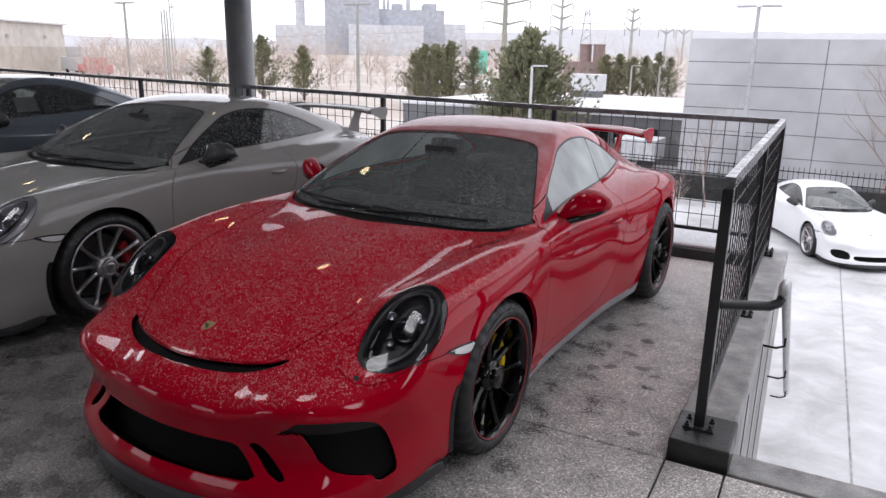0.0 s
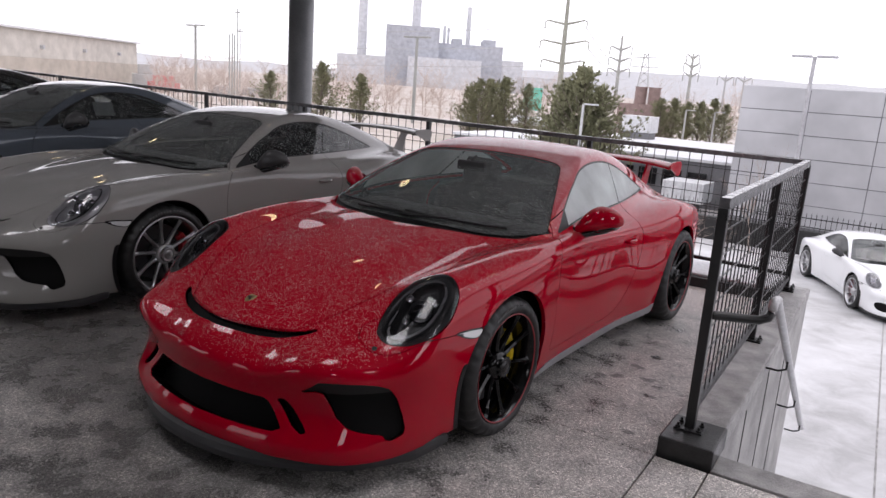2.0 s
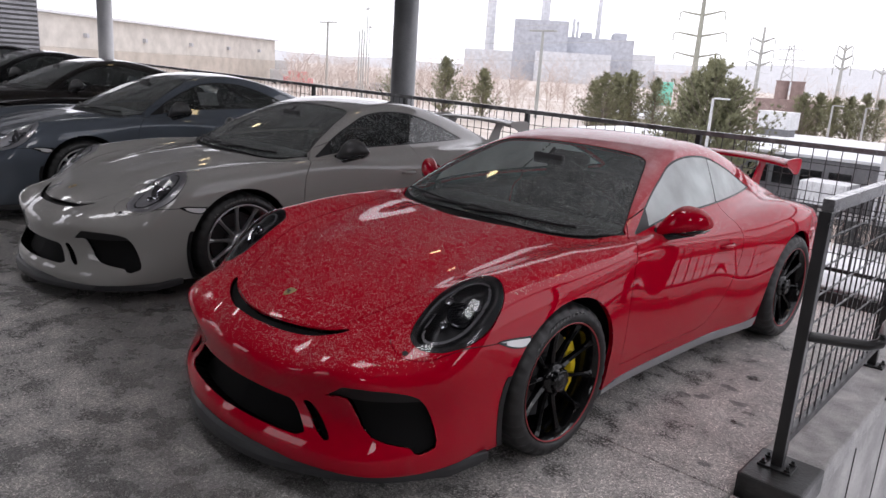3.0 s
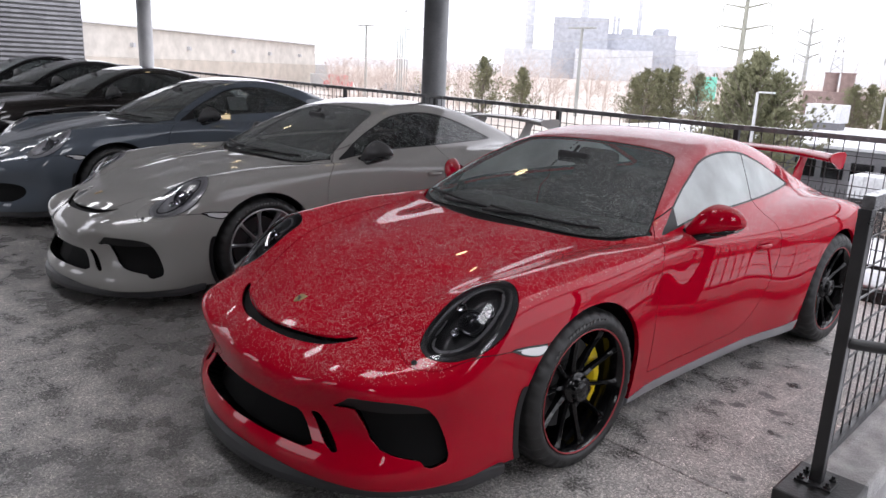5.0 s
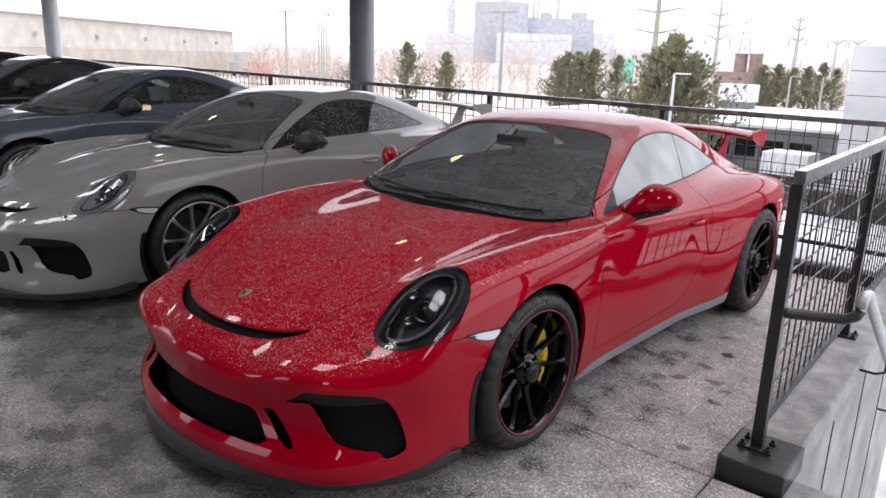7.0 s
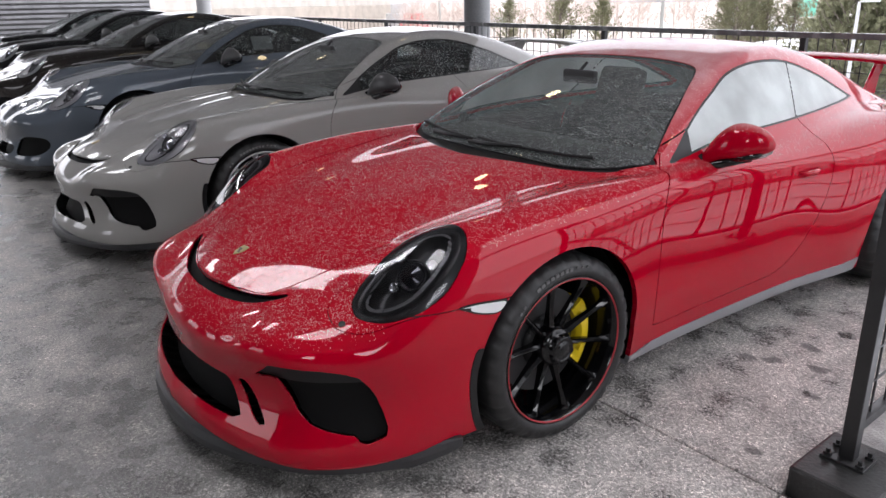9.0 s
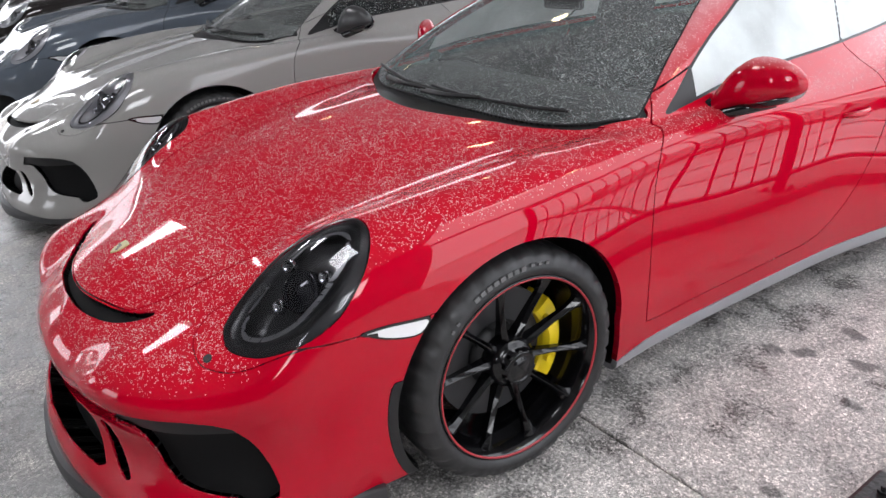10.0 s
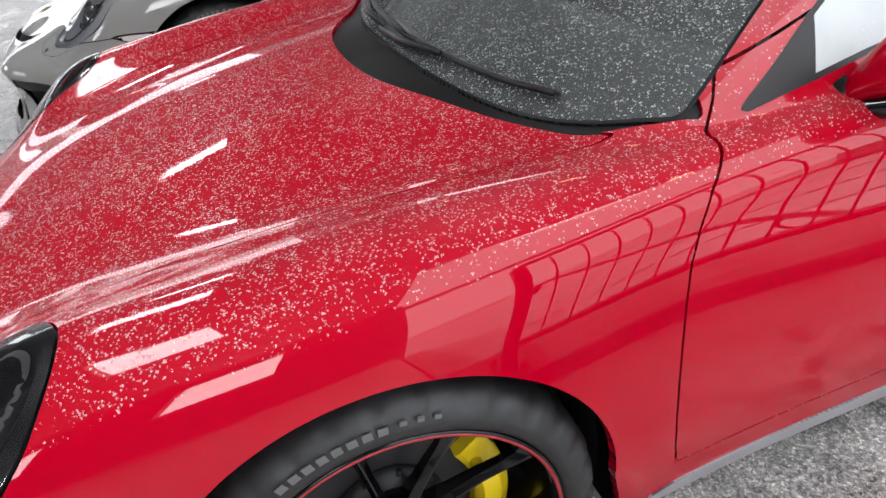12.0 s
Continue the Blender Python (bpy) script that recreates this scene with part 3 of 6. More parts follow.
def skin(h):
    """The right half (x >= 0) of the skin as points and triangles, by surface nets with cells of size h."""
    xs, ys, zs = np.arange(-1.5 * h, 1.0, h), np.arange(-1.1, 3.68, h), np.arange(0.09, 1.34, h)
    n = (len(xs), len(ys), len(zs))
    # first every fourth place, then all places near the skin
    c = [a[::4] for a in (xs, ys, zs)]
    fc = body(np.stack([a.ravel() for a in np.meshgrid(*c, indexing="ij")], 1)).reshape([len(a) for a in c])
    for ax in range(3):
        fc = np.take(np.repeat(fc, 4, ax), range(n[ax]), ax, mode="clip")
    f = fc
    near = np.argwhere(np.abs(fc) < 9 * h)
    at = np.stack([xs[near[:, 0]], ys[near[:, 1]], zs[near[:, 2]]], 1)
    for i in range(0, len(at), 400000):
        f[tuple(near[i:i + 400000].T)] = body(at[i:i + 400000])
    s = f < 0
    o = np.array([(i, j, k) for i in (0, 1) for j in (0, 1) for k in (0, 1)])
    cells = [s[i:n[0] - 1 + i, j:n[1] - 1 + j, k:n[2] - 1 + k] for i, j, k in o]
    count = sum(c.astype(int) for c in cells)
    act = np.argwhere((count > 0) & (count < 8))
    index = -np.ones([k - 1 for k in n], int)
    index[tuple(act.T)] = np.arange(len(act))
    vals = np.stack([f[tuple((act + d).T)] for d in o], 1)
    acc, num = np.zeros((len(act), 3)), np.zeros(len(act))
    for a in range(8):
        for b in range(a + 1, 8):
            if abs(o[a] - o[b]).sum() == 1:
                m = (vals[:, a] < 0) != (vals[:, b] < 0)
                t = vals[m, a] / (vals[m, a] - vals[m, b])
                acc[m] += o[a] + t[:, None] * (o[b] - o[a])
                num[m] += 1
    v = np.array([xs[0], ys[0], zs[0]]) + h * (act + acc / num[:, None])
    quads = []
    for ax in range(3):
        lo = [slice(1, n[k] - 1) for k in range(3)]
        hi = list(lo)
        lo[ax], hi[ax] = slice(0, n[ax] - 1), slice(1, n[ax])
        a, b = s[tuple(lo)], s[tuple(hi)]
        q = np.argwhere(a != b)
        q2 = q.copy()
        for k in range(3):
            if k != ax:
                q2[:, k] += 1
        out = a[tuple(q.T)]
        u, w = [k for k in range(3) if k != ax]
        du, dw = np.zeros(3, int), np.zeros(3, int)
        du[u], dw[w] = 1, 1
        c = [index[tuple((q2 - d).T)] for d in (du + dw, dw, 0 * du, du)]
        flip = out if ax != 1 else ~out
        c = np.stack(c, 1)
        quads.append(np.where(flip[:, None], c, c[:, ::-1]))
    q = np.concatenate(quads)
    q = q[(q >= 0).all(1)]
    v = settle_on(v, 4)
    t = np.concatenate([q[:, [0, 1, 2]], q[:, [0, 2, 3]]])
    return clip(v, t, v[:, 0] + 1e-9)


def clip(v, t, g):
    """The part of a triangle mesh where g > 0, cut sharply."""
    s = g > 0
    num = s[t].sum(1)

    def turned(tri, inside):
        first = np.argmax(s[tri] == inside, 1)
        return tri[np.arange(len(tri))[:, None], (first[:, None] + np.arange(3)) % 3]
    one, two = turned(t[num == 1], True), turned(t[num == 2], False)
    edges = np.concatenate([one[:, [0, 1]], one[:, [0, 2]], two[:, [0, 1]], two[:, [0, 2]]])
    if len(edges):
        e, inv = np.unique(np.sort(edges, 1), axis=0, return_inverse=True)
        inv = inv.ravel() + len(v)
        w = (g[e[:, 0]] / (g[e[:, 0]] - g[e[:, 1]]))[:, None]
        v = np.concatenate([v, v[e[:, 0]] * (1 - w) + v[e[:, 1]] * w])
        k, m = len(one), len(two)
        ab, ac, cd, ce = inv[:k], inv[k:2 * k], inv[2 * k:2 * k + m], inv[2 * k + m:]
        t = np.concatenate([t[num == 3], np.stack([one[:, 0], ab, ac], 1), np.stack([cd, two[:, 1], two[:, 2]], 1), np.stack([cd, two[:, 2], ce], 1)])
    else:
        t = t[num == 3]
    used, inv = np.unique(t, return_inverse=True)
    return v[used], inv.reshape(-1, 3)


def loop_field(pts, n=7):
    """Signed distance to a smooth closed outline through the given 2D points: positive inside."""
    c = np.array(pts, float)
    k = len(c)
    out = []
    for i in range(k):
        p0, p1, p2, p3 = c[i - 1], c[i], c[(i + 1) % k], c[(i + 2) % k]
        for a in np.arange(n) / n:
            out.append(0.5 * (2 * p1 + (p2 - p0) * a + (2 * p0 - 5 * p1 + 4 * p2 - p3) * a * a + (3 * p1 - p0 - 3 * p2 + p3) * a ** 3))
    a = np.array(out)
    return poly_field(a)


def poly_field(a):
    a = np.array(a, float)
    b = np.roll(a, -1, 0)
    d = b - a
    dd = (d * d).sum(1)
    lo, hi = a.min(0) - 0.05, a.max(0) + 0.05

    def at(u, w):
        u, w = np.asarray(u, float), np.asarray(w, float)
        res = np.full(u.shape, -0.2)
        near = np.argwhere((u > lo[0]) & (u < hi[0]) & (w > lo[1]) & (w < hi[1])).ravel()
        for s in range(0, len(near), 4000):
            i = near[s:s + 4000]
            q = np.stack([u[i], w[i]], 1)[:, None, :]
            t = np.clip(((q - a) * d).sum(2) / dd, 0, 1)
            dist = np.sqrt((((q - a) - t[:, :, None] * d) ** 2).sum(2)).min(1)
            cross = (a[:, 1] > q[:, :, 1]) != (b[:, 1] > q[:, :, 1])
            xi = a[:, 0] + (q[:, :, 1] - a[:, 1]) * d[:, 0] / np.where(d[:, 1] == 0, 1e-12, d[:, 1])
            inside = (cross & (q[:, :, 0] < xi)).sum(1) % 2 == 1
            res[i] = np.where(inside, dist, -dist)
        return res
    return at


# ---------------------------------------------------------------- panels cut out of the skin
def unit(n):
    return n / np.maximum(np.sqrt((n * n).sum(1)), 1e-9)[:, None]


def both(v, t):
    """A half and its mirror image."""
    return np.concatenate([v, v * np.array([-1, 1, 1])]), np.concatenate([t, t[:, ::-1] + len(v)])


def cut(v, t, *fields):
    for f in fields:
        if len(t):
            v, t = clip(v, t, f(v))
    return v, t


def rimmed(v, t, depth, lift=0.0):
    """A panel with turned-in edges: the skin, raised by lift, and its borders drawn inwards by depth."""
    n = unit(slopes(v))
    v = v + n * lift
    e = np.concatenate([t[:, [0, 1]], t[:, [1, 2]], t[:, [2, 0]]])
    key = np.sort(e, 1)
    _, first, num = np.unique(key, axis=0, return_index=True, return_counts=True)
    e = e[first[num == 1]]
    e = e[~((np.abs(v[e[:, 0], 0]) < 2e-4) & (np.abs(v[e[:, 1], 0]) < 2e-4))]
    used, inv = np.unique(e, return_inverse=True)
    inv = inv.reshape(-1, 2)
    k, m = len(v), len(used)
    top, low = v[used], v[used] - n[used] * depth
    t2 = np.concatenate([np.stack([inv[:, 1] + k, inv[:, 0] + k, inv[:, 0] + k + m], 1), np.stack([inv[:, 1] + k, inv[:, 0] + k + m, inv[:, 1] + k + m], 1)])
    # the edge walls have normals of their own, along the panel and away from it
    mid = np.zeros_like(v)
    for a in range(3):
        np.add.at(mid, t[:, a], v[t].mean(1) - v[t[:, a]])
    wall = mid[used] - n[used] * (mid[used] * n[used]).sum(1)[:, None]
    wall = -unit(wall)
    return np.concatenate([v, top, low]), np.concatenate([t, t2]), np.concatenate([n, wall, wall])


def panel(name, vt, mat, parent, side=0, depth=0.012, lift=0.0, label=""):
    """side 0: both halves in one mesh; 1 or -1: one half."""
    v, t, n = rimmed(*vt, depth, lift)
    w = np.array([-1, 1, 1])
    if side == 0:
        v, n, t = np.concatenate([v, v * w]), np.concatenate([n, n * w]), np.concatenate([t, t[:, ::-1] + len(v)])
    elif side < 0:
        v, n, t = v * w, n * w, t[:, ::-1]
    return solid(name, v, t, mat, parent, n, label)


def inset(vt, by):
    v, t = vt
    return v - unit(slopes(v)) * by, t


# outlines, each in the two coordinates in which it is nearly flat
HOOD = loop_field([(-0.25, -0.890), (-0.18, -0.890), (-0.10, -0.890), (0.04, -0.889), (0.14, -0.873), (0.26, -0.832), (0.33, -0.80), (0.375, -0.745), (0.41, -0.69), (0.455, -0.61), (0.503, -0.51), (0.543, -0.40), (0.573, -0.25), (0.590, -0.1), (0.605, 0.04),
                   (0.629, 0.16), (0.654, 0.27), (0.673, 0.38), (0.687, 0.465), (0.690, 0.488), (0.682, 0.482), (0.62, 0.438), (0.46, 0.367), (0.25, 0.272), (0.1, 0.243), (-0.1, 0.240), (-0.18, 0.241), (-0.25, 0.242)])
SLOT = loop_field([(-0.25, -0.926), (-0.18, -0.926), (-0.10, -0.926), (0.05, -0.922), (0.17, -0.907), (0.30, -0.860), (0.38, -0.812), (0.418, -0.770), (0.406, -0.760), (0.355, -0.794), (0.26, -0.838), (0.14, -0.878), (0.03, -0.893), (-0.1, -0.894), (-0.18, -0.894), (-0.25, -0.894)])
SCREEN = loop_field([(-0.3, 0.35), (-0.2, 0.345), (-0.1, 0.338), (0, 0.336), (0.2, 0.340), (0.40, 0.376), (0.55, 0.424), (0.65, 0.480), (0.705, 0.530), (0.734, 0.570), (0.728, 0.605), (0.70, 0.68), (0.666, 0.765), (0.625, 0.87), (0.58, 0.975), (0.54, 1.07),
                     (0.505, 1.13), (0.45, 1.163), (0.36, 1.178), (0.2, 1.184), (0, 1.186), (-0.1, 1.186), (-0.2, 1.184), (-0.3, 1.18)])
COWL = loop_field([(-0.3, 0.225), (-0.2, 0.225), (-0.1, 0.222), (0.1, 0.226), (0.27, 0.255), (0.48, 0.36), (0.62, 0.43), (0.69, 0.498), (0.735, 0.57), (0.725, 0.61), (0.5, 0.57), (0.2, 0.5), (-0.1, 0.49), (-0.2, 0.495), (-0.3, 0.5)])
GLASS = loop_field([(0.66, 0.874), (0.735, 0.924), (0.835, 0.986), (0.95, 1.045), (1.06, 1.092), (1.22, 1.155), (1.40, 1.186), (1.6, 1.189), (1.80, 1.165), (2.06, 1.090), (2.22, 1.03), (2.38, 0.965),
                    (2.36, 0.953), (2.0, 0.945), (1.6, 0.938), (1.06, 0.922), (0.76, 0.886)])
DOOR = poly_field([(0.65, 0.93), (0.625, 0.892), (0.604, 0.866), (0.572, 0.84), (0.546, 0.815), (0.52, 0.775), (0.503, 0.72), (0.497, 0.66), (0.494, 0.58), (0.495, 0.5), (0.500, 0.42), (0.510, 0.34), (0.524, 0.275), (0.60, 0.266), (0.98, 0.268), (1.34, 0.277),
                   (1.42, 0.295), (1.48, 0.335), (1.54, 0.39), (1.60, 0.47), (1.655, 0.57), (1.69, 0.67), (1.70, 0.75), (1.685, 0.83), (1.655, 0.89), (1.62, 0.93), (1.60, 1.0), (0.9, 1.0)])
LAMP = loop_field([(0.645, -0.03), (0.69, -0.052), (0.74, -0.04), (0.785, -0.008), (0.828, 0.055), (0.847, 0.14), (0.843, 0.215), (0.826, 0.275), (0.79, 0.322), (0.745, 0.343), (0.69, 0.335),
                   (0.633, 0.29), (0.612, 0.22), (0.604, 0.13), (0.612, 0.04), (0.628, -0.005)])
WASHER = loop_field([(0.572, -0.005), (0.58, -0.056), (0.605, -0.087), (0.656, -0.110), (0.69, -0.112), (0.74, -0.085), (0.79, -0.02), (0.84, 0.067), (0.80, 0.12), (0.65, 0.08)])
VENT = poly_field([(0.488, 0.404), (0.52, 0.424), (0.552, 0.445), (0.574, 0.464), (0.60, 0.467), (0.64, 0.466), (0.70, 0.460), (0.74, 0.448), (0.762, 0.433), (0.772, 0.40), (0.781, 0.336), (0.798, 0.258), (0.799, 0.228),
                   (0.778, 0.212), (0.766, 0.22), (0.755, 0.24), (0.698, 0.257), (0.657, 0.275), (0.615, 0.312), (0.590, 0.365), (0.575, 0.41), (0.545, 0.412), (0.51, 0.404)])
MOUTH = poly_field([(-0.4, 0.225), (0.40, 0.230), (0.43, 0.246), (0.35, 0.336), (0.328, 0.346), (-0.4, 0.346)])
GILL = loop_field([(0.388, 0.348), (0.408, 0.357), (0.432, 0.350), (0.483, 0.296), (0.522, 0.256), (0.526, 0.243), (0.508, 0.240), (0.465, 0.264), (0.426, 0.303)])
ROAD_MOUTH = loop_field([(-0.4, 0.205), (-0.3, 0.205), (-0.2, 0.205), (0.2, 0.205), (0.36, 0.215), (0.40, 0.25), (0.36, 0.285), (0.2, 0.29), (-0.2, 0.29), (-0.3, 0.29), (-0.4, 0.29)])
ROAD_VENT = loop_field([(0.47, 0.225), (0.58, 0.215), (0.70, 0.225), (0.745, 0.28), (0.73, 0.345), (0.66, 0.37), (0.54, 0.36), (0.46, 0.31)])
MARKER = loop_field([(-0.425, 0.612), (-0.39, 0.592), (-0.354, 0.577), (-0.303, 0.566), (-0.272, 0.572), (-0.25, 0.604), (-0.30, 0.612), (-0.37, 0.617)])
BACK = loop_field([(-0.3, 1.86), (-0.2, 1.86), (-0.1, 1.86), (0.2, 1.865), (0.43, 1.9), (0.47, 2.05), (0.40, 2.55), (0.3, 2.66), (-0.1, 2.68), (-0.2, 2.68), (-0.3, 2.68)])
GAP = 0.0021


def f_slant(field, sign, off):
    return lambda v: np.where(v[:, 1] < 0.2, sign * field(v[:, 0], 0.7 * (v[:, 1] + v[:, 2])), -sign * 0.2) + off


def f_top(field, sign, off):
    return lambda v: np.where((v[:, 2] > 0.5), sign * field(v[:, 0], v[:, 1]), -sign * 0.2) + off


def f_glasshouse(field, sign, off):
    return lambda v: np.where(v[:, 2] > 0.8, sign * field(v[:, 0], v[:, 1]), -sign * 0.2) + off


def f_side(field, sign, off, x0=0.42):
    return lambda v: np.where(v[:, 0] > x0, sign * field(v[:, 1], v[:, 2]), -sign * 0.2) + off


def f_front(field, sign, off):
    return lambda v: np.where(v[:, 1] < -0.4, sign * field(v[:, 0], v[:, 2]), -sign * 0.2) + off


def wheel_arch(sign, off):
    def f(v):
        low = np.clip((0.34 - v[:, 2]) / 0.17, 0, 1.2) ** 1.3 * (v[:, 1] > 0.015)
        a = np.hypot(v[:, 1] - 0.015, v[:, 2] - 0.34) - 0.370 - 0.072 * low
        b = np.hypot(v[:, 1] - 2.457, v[:, 2] - 0.345) - 0.378
        return sign * np.where(v[:, 0] > 0.5, np.minimum(a, b), 0.3) + off
    return f


def nose_part(sign, off):
    """The bumper's share of the front: ahead of the hood and the lamps, and below the marker lights."""
    def f(v):
        x, y, z = v.T
        a = np.minimum(-0.60 - y, 0.68 - x)
        b = np.minimum(0.608 - z, -0.05 - y)
        return sign * np.maximum(a, b) + np.where(b > a, off, 0.0)
    return f


def arch_trim(sign, off):
    def f(v):
        x, y, z = v.T
        r = np.hypot(y - 0.015, z - 0.34) - 0.366
        return sign * np.minimum(np.minimum(0.030 - r, 0.46 - z), np.minimum(-0.1 - y, x - 0.6)) + off
    return f


def sill_part(sign, off):
    def f(v):
        x, y, z = v.T
        edge = np.interp(y, [0.40, 0.55, 1.3, 1.95, 2.08], [0.155, 0.185, 0.19, 0.19, 0.20])
        return sign * np.minimum(edge - z, np.minimum(np.minimum(y - 0.37, 2.10 - y), x - 0.5)) + off
    return f


FINE = cut(*skin(0.0125), wheel_arch(1, 0.0))
COARSE = cut(*skin(0.022), wheel_arch(1, 0.0))


def sports_car(style, paint, label, FULL):
    """A rear-engined coupe. style 'track': slotted hood and rear wing; 'road': plain nose, no wing."""
    car = thing("sports_car", label, "car", "parked sports cars")
    track = style == "track"
    hood, slot = f_top(HOOD, 1, -GAP), f_top(SLOT, 1, 0)
    m_out, v_out = (MOUTH, VENT) if track else (ROAD_MOUTH, ROAD_VENT)
    mouth, vent = f_front(m_out, 1, 0), f_front(v_out, 1, 0)
    # painted panels
    panel("hood", cut(*FULL, hood), paint, car)
    rest = cut(*FULL, f_top(HOOD, -1, -GAP), f_glasshouse(SCREEN, -1, 0), f_glasshouse(COWL, -1, 0), f_side(GLASS, -1, 0), f_glasshouse(BACK, -1, 0))
    nose = cut(*rest, nose_part(1, -GAP), f_slant(LAMP, -1, -0.003), f_side(MARKER, -1, 0, 0.7), arch_trim(-1, 0), lambda v: v[:, 2] - 0.132)
    if track:
        nose = cut(*nose, f_top(SLOT, -1, 0), f_front(GILL, -1, 0))
    nose = cut(*nose, f_front(v_out, -1, 0), f_front(m_out, -1, 0))
    ring = f_slant(WASHER, 1, 0)
    inner, outer = cut(*nose, lambda v: ring(v) - 0.0012), cut(*nose, lambda v: -ring(v) - 0.0012)
    panel("front_bumper", outer, paint, car, depth=0.006)
    for s in (1, -1):
        panel("lamp_surround", inner, paint, car, s)
    rest = cut(*rest, nose_part(-1, -GAP), f_slant(LAMP, -1, -0.003), f_side(MARKER, -1, 0, 0.7), arch_trim(-1, 0), sill_part(-1, -0.001))
    door = cut(*rest, f_side(DOOR, 1, -GAP, 0.5))
    rest = cut(*rest, f_side(DOOR, -1, -GAP, 0.5))
    front = cut(*rest, lambda v: 0.66 - v[:, 1], lambda v: 0.9 - v[:, 2])
    rear = cut(*rest, lambda v: np.maximum(v[:, 1] - 0.66, v[:, 2] - 0.9))
    for s in (1, -1):
        panel("front_fender", front, paint, car, s, depth=0.02)
        panel("door", door, paint, car, s)
    panel("rear_body", rear, paint, car, depth=0.02, label="")
    # dark under-layer that shows in the joints
    shell = cut(*FULL, f_glasshouse(SCREEN, -1, -0.025), f_side(GLASS, -1, -0.02), f_slant(LAMP, -1, 0.004), f_glasshouse(BACK, -1, -0.02), f_front(v_out, -1, 0.0), f_front(m_out, -1, 0.0))
    if track:
        shell = cut(*shell, f_top(SLOT, -1, 0), f_front(GILL, -1, 0))
    sv, st = both(*inset(shell, 0.014))
    solid("underbody", sv, st, black_plastic, car, unit(slopes(sv)))
    # openings in the nose: a dark mesh set back, with dark walls up to the skin
    deep = [("intake_grille", vent, 0.022, (1, -1)), ("centre_grille", mouth, 0.07, (0,))]
    if track:
        deep += [("hood_slot_grille", slot, 0.022, (0,)), ("air_gill", f_front(GILL, 1, 0), 0.04, (1, -1))]
    for name, f, d, sides in deep:
        for s in sides:
            panel(name, cut(*FULL, f), grille_mesh, car, s, depth=0.005 - d, lift=-d)
    if track:
        for s in (1, -1):
            panel("intake_blade", cut(*FULL, vent, lambda v: v[:, 2] - 0.408 - 0.02 * (v[:, 0] - 0.6)), black_plastic, car, s, depth=0.02, lift=-0.010)
    # glass
    panel("windscreen", cut(*FULL, f_glasshouse(SCREEN, 1, -0.005)), screen_glass, car, lift=-0.004, depth=0.002, label="wet windscreen specked with melting snow")
    panel("screen_seal", cut(*FULL, f_glasshouse(SCREEN, 1, 0), f_glasshouse(SCREEN, -1, 0.006)), black_plastic, car, lift=-0.003, depth=0.01)
    panel("cowl", cut(*FULL, f_glasshouse(COWL, 1, -0.001), f_glasshouse(SCREEN, -1, 0.0), f_top(HOOD, -1, 0.0)), black_plastic, car, lift=-0.010, depth=0.01)
    panel("rear_window", cut(*FULL, f_glasshouse(BACK, 1, -0.003)), side_glass, car, lift=-0.002, depth=0.002)
    split = lambda v: v[:, 1] - (1.61 + (v[:, 2] - 0.938) * 0.66)
    for s in (1, -1):
        sail = lambda v: v[:, 1] - 0.805 - 0.35 * (v[:, 2] - 0.9)
        panel("sail_panel", cut(*FULL, f_side(GLASS, 1, -0.007), lambda v: -sail(v) - 0.002), black_plastic, car, s, lift=-0.003, depth=0.006)
        panel("side_window", cut(*FULL, f_side(GLASS, 1, -0.007), lambda v: np.minimum(-split(v) - 0.003, sail(v))), side_glass, car, s, lift=-0.004, depth=0.002)
        panel("quarter_window", cut(*FULL, f_side(GLASS, 1, -0.007), lambda v: split(v) - 0.003), side_glass, car, s, lift=-0.004, depth=0.002)
        panel("window_seal", cut(*FULL, f_side(GLASS, 1, 0), lambda v: np.maximum(0.008 - f_side(GLASS, 1, 0)(v), 0.004 - np.abs(split(v)))), black_plastic, car, s, lift=-0.002, depth=0.012)
        # lamps
        headlamp(cut(*FULL, f_slant(LAMP, 1, 0)), car, s)
        panel("marker_light", cut(*FULL, f_side(MARKER, 1, -0.001, 0.7)), gloss_black, car, s, lift=0.001, depth=0.01, label="dark side marker light with a clear strip")
        panel("marker_strip", cut(*FULL, f_side(MARKER, 1, -0.007, 0.7)), marker_lens, car, s, lift=0.004, depth=0.004)
        panel("arch_trim", cut(*FULL, arch_trim(1, -0.001)), black_plastic, car, s, lift=0.002, depth=0.02)
        panel("side_sill", cut(*FULL, sill_part(1, 0.003)), sill_grey, car, s, lift=0.004, depth=0.02, label="pale grey side sill")
        arch_liner(car, s)
        mirror(car, s, paint)
        handle(car, s, paint)
    lip(car)
    badge(car)
    wipers(car)
    cabin(car)
    if track:
        wing(car, paint)
    for y, r, x in ((0.02, 0.336, 0.0), (2.457, 0.345, 0.012)):
        for s in (1, -1):
            wheel(car, s, y, r, x)
    return car


